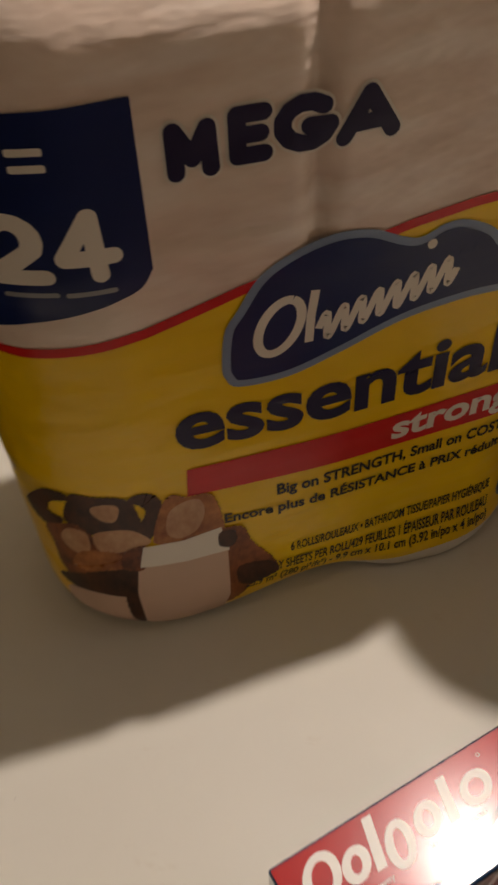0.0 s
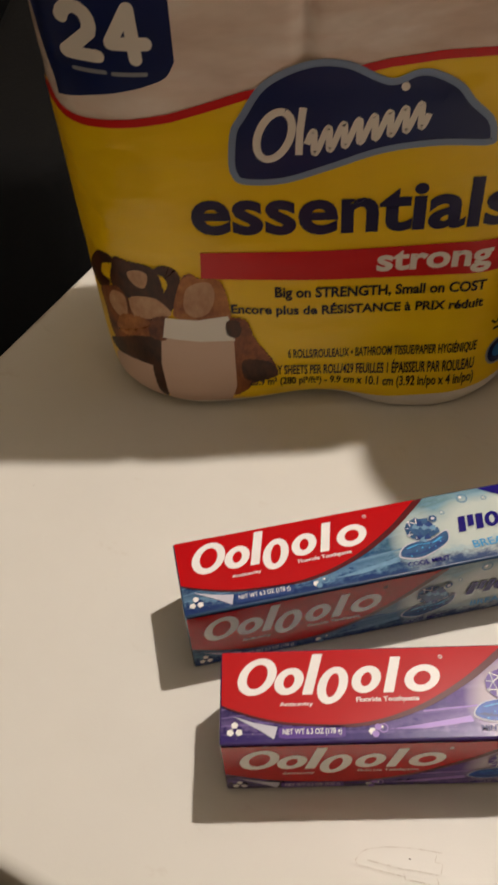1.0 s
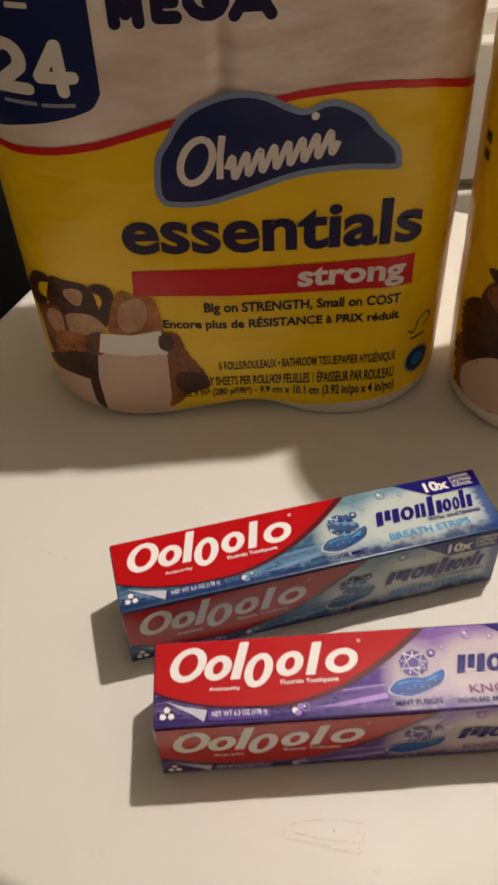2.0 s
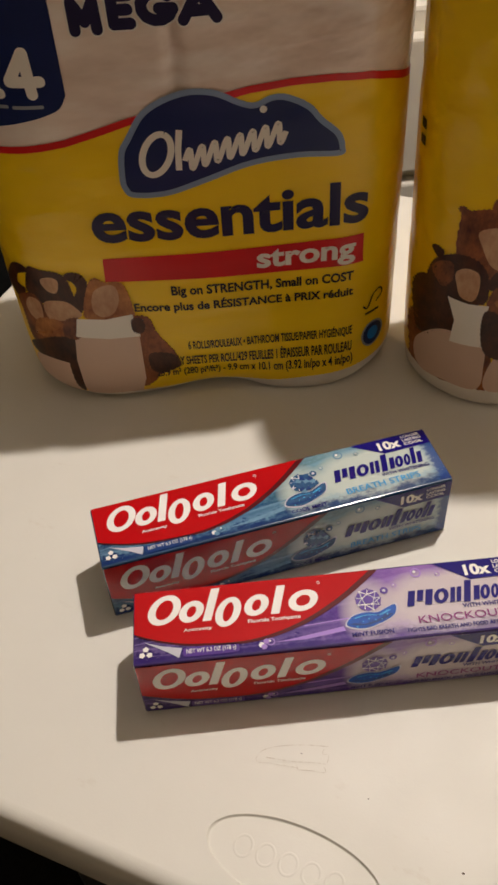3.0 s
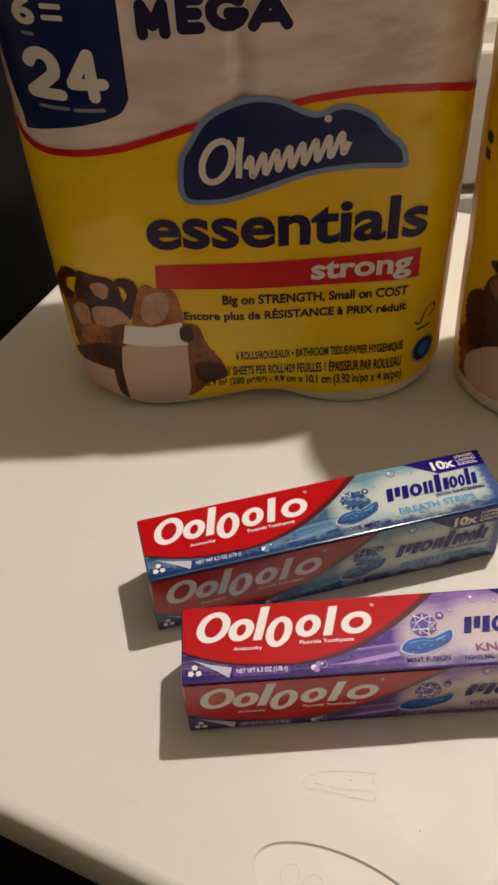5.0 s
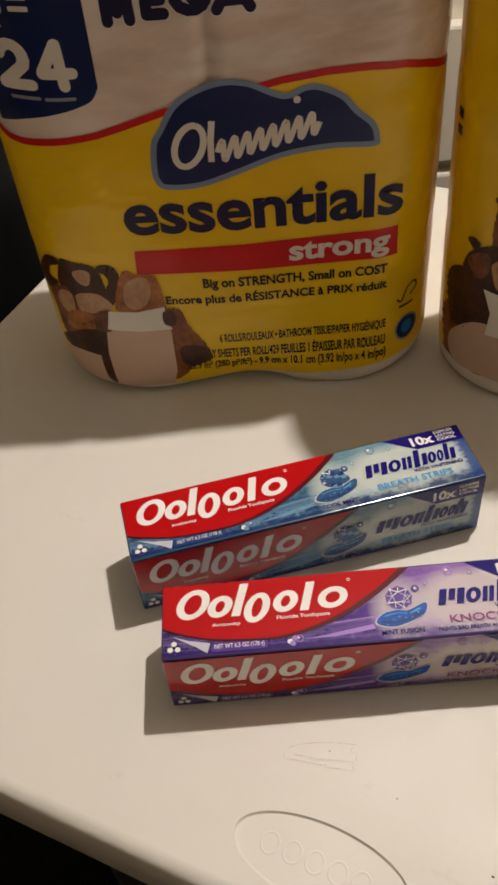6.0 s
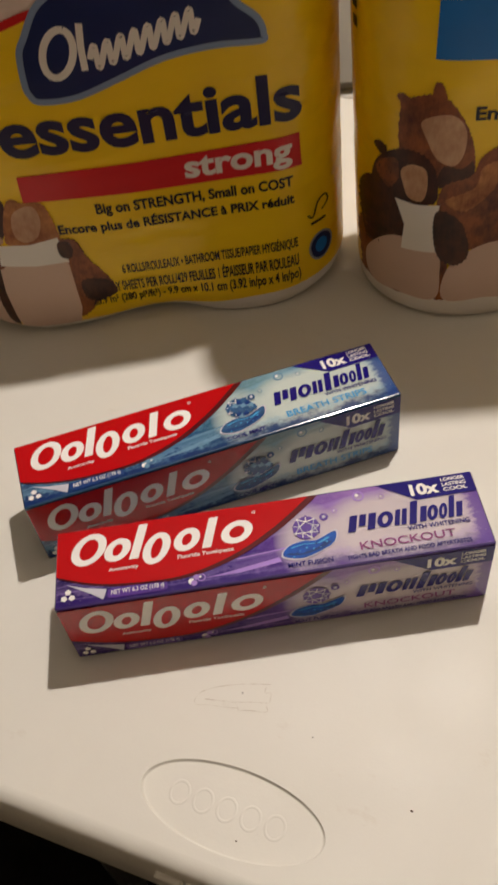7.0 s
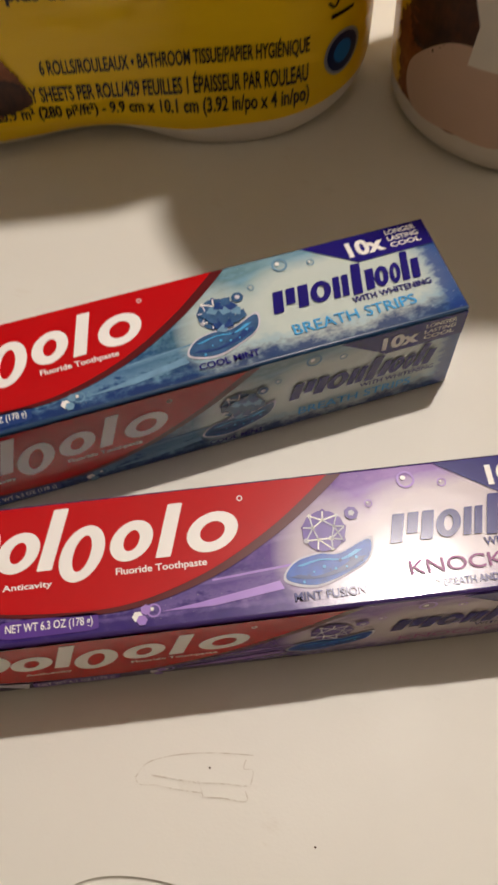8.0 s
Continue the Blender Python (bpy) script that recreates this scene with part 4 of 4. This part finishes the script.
    # plain brown shapes round pale rolls, and no faces
    printed_shapes(put, (
        (M_DARKBROWN, 1.0, ((-0.1291, 0.0922), (-0.1221, 0.1095), (-0.1146, 0.1124), (-0.1123, 0.1082), (-0.1192, 0.1035), (-0.1214, 0.0954), (-0.1166, 0.0922), (-0.1242, 0.0824))),
        (M_DARKBROWN, 1.1, ((-0.1132, 0.1078), (-0.1104, 0.1130), (-0.1036, 0.1121), (-0.0938, 0.1113), (-0.0890, 0.1071), (-0.0870, 0.0991), (-0.0870, 0.0900), (-0.0999, 0.0850), (-0.1116, 0.0870), (-0.1164, 0.0933))),
        (M_DARKBROWN, 1.2, ((-0.0915, 0.1070), (-0.0862, 0.1117), (-0.0791, 0.1097), (-0.0759, 0.1014), (-0.0785, 0.0896), (-0.0837, 0.0804), (-0.0903, 0.0860), (-0.0841, 0.0973), (-0.0853, 0.1037))),
        (M_PALE, 1.6, ((-0.1051, 0.1046), (-0.0990, 0.1070), (-0.0945, 0.1045), (-0.0967, 0.0960), (-0.1013, 0.0955), (-0.1052, 0.1000))),
        (M_BROWN, 1.3, ((-0.1242, 0.0824), (-0.1135, 0.0911), (-0.1067, 0.0846), (-0.0986, 0.0849), (-0.0930, 0.0738), (-0.1000, 0.0537), (-0.1182, 0.0445), (-0.1234, 0.0503), (-0.1239, 0.0680))),
        (M_PALE, 1.7, ((-0.1161, 0.0868), (-0.1096, 0.0863), (-0.1092, 0.0759), (-0.1116, 0.0690), (-0.1173, 0.0700), (-0.1199, 0.0776))),
        (M_PALE, 1.8, ((-0.1062, 0.0866), (-0.0931, 0.0895), (-0.0856, 0.0833), (-0.0842, 0.0775), (-0.0958, 0.0738), (-0.1056, 0.0734))),
        (M_TAN, 1.9, ((-0.1120, 0.0720), (-0.1020, 0.0740), (-0.0960, 0.0690), (-0.0990, 0.0600), (-0.1100, 0.0560), (-0.1180, 0.0560), (-0.1170, 0.0640))),
        (M_DARKBROWN, 2.2, ((-0.1254, 0.0417), (-0.1100, 0.0560), (-0.0980, 0.0600), (-0.0900, 0.0604), (-0.0925, 0.0394), (-0.1026, 0.0354), (-0.1204, 0.0341))),
        (M_BROWN, 3.9, ((-0.0958, 0.0738), (-0.0860, 0.0765), (-0.0850, 0.0667), (-0.0900, 0.0584), (-0.0980, 0.0615))),
        (M_PINK, 2.6, ((-0.1230, 0.0330), (-0.1024, 0.0365), (-0.0959, 0.0306), (-0.0975, 0.0085), (-0.1159, 0.0078), (-0.1230, 0.0120))),
        (M_DARKBROWN, 3.0, ((-0.0995, 0.0382), (-0.0915, 0.0397), (-0.0935, 0.0100), (-0.0985, 0.0150))),
        (M_TAN, 2.4, ((-0.0758, 0.1023), (-0.0706, 0.1065), (-0.0652, 0.1030), (-0.0562, 0.1025), (-0.0523, 0.0974), (-0.0500, 0.0843), (-0.0520, 0.0740), (-0.0796, 0.0750), (-0.0816, 0.0841))),
        (M_PALE, 2.9, ((-0.0739, 0.0949), (-0.0671, 0.1000), (-0.0596, 0.0996), (-0.0578, 0.0903), (-0.0623, 0.0791), (-0.0704, 0.0761), (-0.0758, 0.0819))),
        (M_BROWN, 2.5, ((-0.0525, 0.0738), (-0.0412, 0.0740), (-0.0363, 0.0602), (-0.0266, 0.0433), (-0.0244, 0.0305), (-0.0380, 0.0235), (-0.0436, 0.0165), (-0.0530, 0.0150), (-0.0520, 0.0568))),
        (M_DARKBROWN, 3.1, ((-0.0440, 0.0430), (-0.0300, 0.0425), (-0.0242, 0.0360), (-0.0245, 0.0300), (-0.0363, 0.0250), (-0.0442, 0.0290))),
        (M_DARKBROWN, 4.6, ((-0.0520, 0.0730), (-0.0455, 0.0735), (-0.0440, 0.0660), (-0.0475, 0.0610), (-0.0525, 0.0640))),
    ))
    put("plain_print_shape", fill([[(-0.0912, 0.0625), (-0.0488, 0.0600), (-0.0492, 0.0208), (-0.0535, 0.0075), (-0.0925, 0.0075), (-0.0940, 0.0396)]]), M_PINK, 3.5)
    put("plain_print_shape", fill([[(-0.0875, 0.0760), (-0.0690, 0.0740), (-0.0510, 0.0772), (-0.0480, 0.0588), (-0.0690, 0.0578), (-0.0905, 0.0610)]]), M_WHITEFILM, 4.1)


HAIRY = (M_BROWN, M_DARKBROWN, M_TAN)


def printed_shapes(put, shapes):
    """Soft-cornered flat patches of print."""
    for mat, layer, knots in shapes:
        ring = spline(knots, True, 14 if mat in HAIRY else 6)
        if mat in HAIRY:
            # short tufts along the edge
            ring = [(x + 0.00035 * math.sin(2.3 * k + x * 900), z + 0.00045 * math.sin(1.9 * k + z * 700)) for k, (x, z) in enumerate(ring)]
        put("plain_print_shape", fill([ring]), mat, layer)


def strokes_bm(strokes, ox, oz, sx, sz, wide):
    """A letter of straight round-ended strokes."""
    one = bmesh.new()
    for k, (xa, za, xb, zb) in enumerate(strokes):
        a, b = Vector((ox + sx * xa, oz + sz * za)), Vector((ox + sx * xb, oz + sz * zb))
        turn = math.atan2((b - a).y, (b - a).x)
        pts = [a + Vector((math.cos(q), math.sin(q))) * wide / 2 for q in (turn + math.pi / 2 + math.pi * m / 8 for m in range(9))]
        pts += [b + Vector((math.cos(q), math.sin(q))) * wide / 2 for q in (turn - math.pi / 2 + math.pi * m / 8 for m in range(9))]
        one.faces.new([one.verts.new((q.x, q.y, 0.000008 * k)) for q in pts])
    bmesh.ops.triangulate(one, faces=list(one.faces))
    return one


def soft_pack():
    cx = 0.3248
    p, put = pack("yellow wrapped toilet paper pack with a blue bar on the table", (cx, 0.2650, 0), -4.0, 9.1, False, lambda x: 0.0165, lambda x: 0.362, -0.020)
    put("range_word", fill([], [(ellipse(-0.0865, 0.2180, 0.0125, 0.0122, 32), ellipse(-0.0865, 0.2180, 0.0055, 0.0050, 32))]), M_TEXTFILM, 1)
    put("softness_bar", fill([[(-0.0965, 0.1690), (0.060, 0.1600), (0.060, 0.1960), (-0.0957, 0.1985)]]), M_BLUEFILM, 1, "bright blue printed bar")
    for z in (0.172, 0.182):
        put("small_print", fill([rounded(-0.1322, -0.1310, z, z + 0.006, 0.0004)]), M_BLACKFILM, 1)
    put("slogan", words("Enc", -0.0748, -0.0575, 0.1345, 0.1425, 0.05, 0, -0.04), M_BLACKFILM, 1)
    printed_shapes(put, (
        (M_BROWN, 1.0, ((-0.1120, 0.1438), (-0.1075, 0.1471), (-0.0962, 0.1503), (-0.0885, 0.1469), (-0.0792, 0.1330), (-0.0738, 0.1171), (-0.0736, 0.0995), (-0.0822, 0.0940), (-0.0932, 0.0980), (-0.1116, 0.1120))),
        (M_BROWN, 1.2, ((-0.1139, 0.1465), (-0.1114, 0.1487), (-0.1080, 0.1461), (-0.1105, 0.1416))),
        (M_BROWN, 1.3, ((-0.0967, 0.1490), (-0.0956, 0.1564), (-0.0922, 0.1555), (-0.0900, 0.1470))),
        (M_PALE, 1.8, ((-0.1021, 0.1341), (-0.0939, 0.1385), (-0.0853, 0.1379), (-0.0790, 0.1297), (-0.0792, 0.1163), (-0.0843, 0.1084), (-0.0934, 0.1125), (-0.0993, 0.1244))),
        (M_DARKBROWN, 1.5, ((-0.0900, 0.1080), (-0.0800, 0.1060), (-0.0740, 0.1100), (-0.0735, 0.0995), (-0.0822, 0.0935), (-0.0930, 0.0960))),
        (M_BROWN, 2.0, ((-0.0745, 0.1010), (-0.0689, 0.1128), (-0.0560, 0.1190), (-0.0380, 0.1100), (-0.0340, 0.0700), (-0.0551, 0.0500), (-0.0740, 0.0520), (-0.0911, 0.0700), (-0.0900, 0.0945))),
        (M_TAN, 2.2, ((-0.0880, 0.0860), (-0.0720, 0.0930), (-0.0680, 0.1060), (-0.0560, 0.1080), (-0.0620, 0.0900), (-0.0760, 0.0780))),
        (M_DARKBROWN, 2.6, ((-0.1256, 0.0958), (-0.1222, 0.1076), (-0.1130, 0.1161), (-0.1020, 0.1157), (-0.0948, 0.1073), (-0.0923, 0.0946), (-0.0944, 0.0840), (-0.1120, 0.0800), (-0.1254, 0.0790))),
        (M_DARKBROWN, 2.7, ((-0.1245, 0.1131), (-0.1226, 0.1170), (-0.1185, 0.1144), (-0.1205, 0.1080))),
        (M_BROWN, 2.8, ((-0.1240, 0.0990), (-0.1200, 0.1070), (-0.1140, 0.1090), (-0.1130, 0.0980), (-0.1180, 0.0900))),
        (M_PALE, 3.0, ((-0.1118, 0.1032), (-0.1062, 0.1081), (-0.0991, 0.1053), (-0.0982, 0.0927), (-0.1011, 0.0850), (-0.1077, 0.0866), (-0.1105, 0.0944))),
        (M_DARKBROWN, 3.2, ((-0.1311, 0.0805), (-0.1251, 0.0925), (-0.1134, 0.0821), (-0.1090, 0.0675), (-0.1112, 0.0570), (-0.1263, 0.0449), (-0.1303, 0.0538))),
        (M_DARKBROWN, 4.2, ((-0.0915, 0.0795), (-0.0779, 0.0701), (-0.0727, 0.0488), (-0.0802, 0.0410), (-0.0905, 0.0470), (-0.0940, 0.0658))),
        (M_BROWN, 2.4, ((-0.1310, 0.0560), (-0.1180, 0.0600), (-0.0900, 0.0560), (-0.0850, 0.0200), (-0.1000, 0.0172), (-0.1280, 0.0172), (-0.1312, 0.0250))),
        (M_PINK, 3.4, ((-0.1282, 0.0387), (-0.1151, 0.0574), (-0.0922, 0.0530), (-0.0893, 0.0342), (-0.0925, 0.0172), (-0.1126, 0.0172), (-0.1270, 0.0175))),
        (M_PINK, 3.5, ((-0.0852, 0.0382), (-0.0727, 0.0500), (-0.0551, 0.0560), (-0.0400, 0.0500), (-0.0360, 0.0172), (-0.0600, 0.0172), (-0.0868, 0.0172))),
    ))
    put("plain_print_shape", fill([[(-0.1145, 0.0842), (-0.1030, 0.0826), (-0.0908, 0.0832), (-0.0930, 0.0678), (-0.0905, 0.0500), (-0.1110, 0.0500), (-0.1095, 0.0675)]]), M_WHITEFILM, 3.8)


strong_pack()
soft_pack()
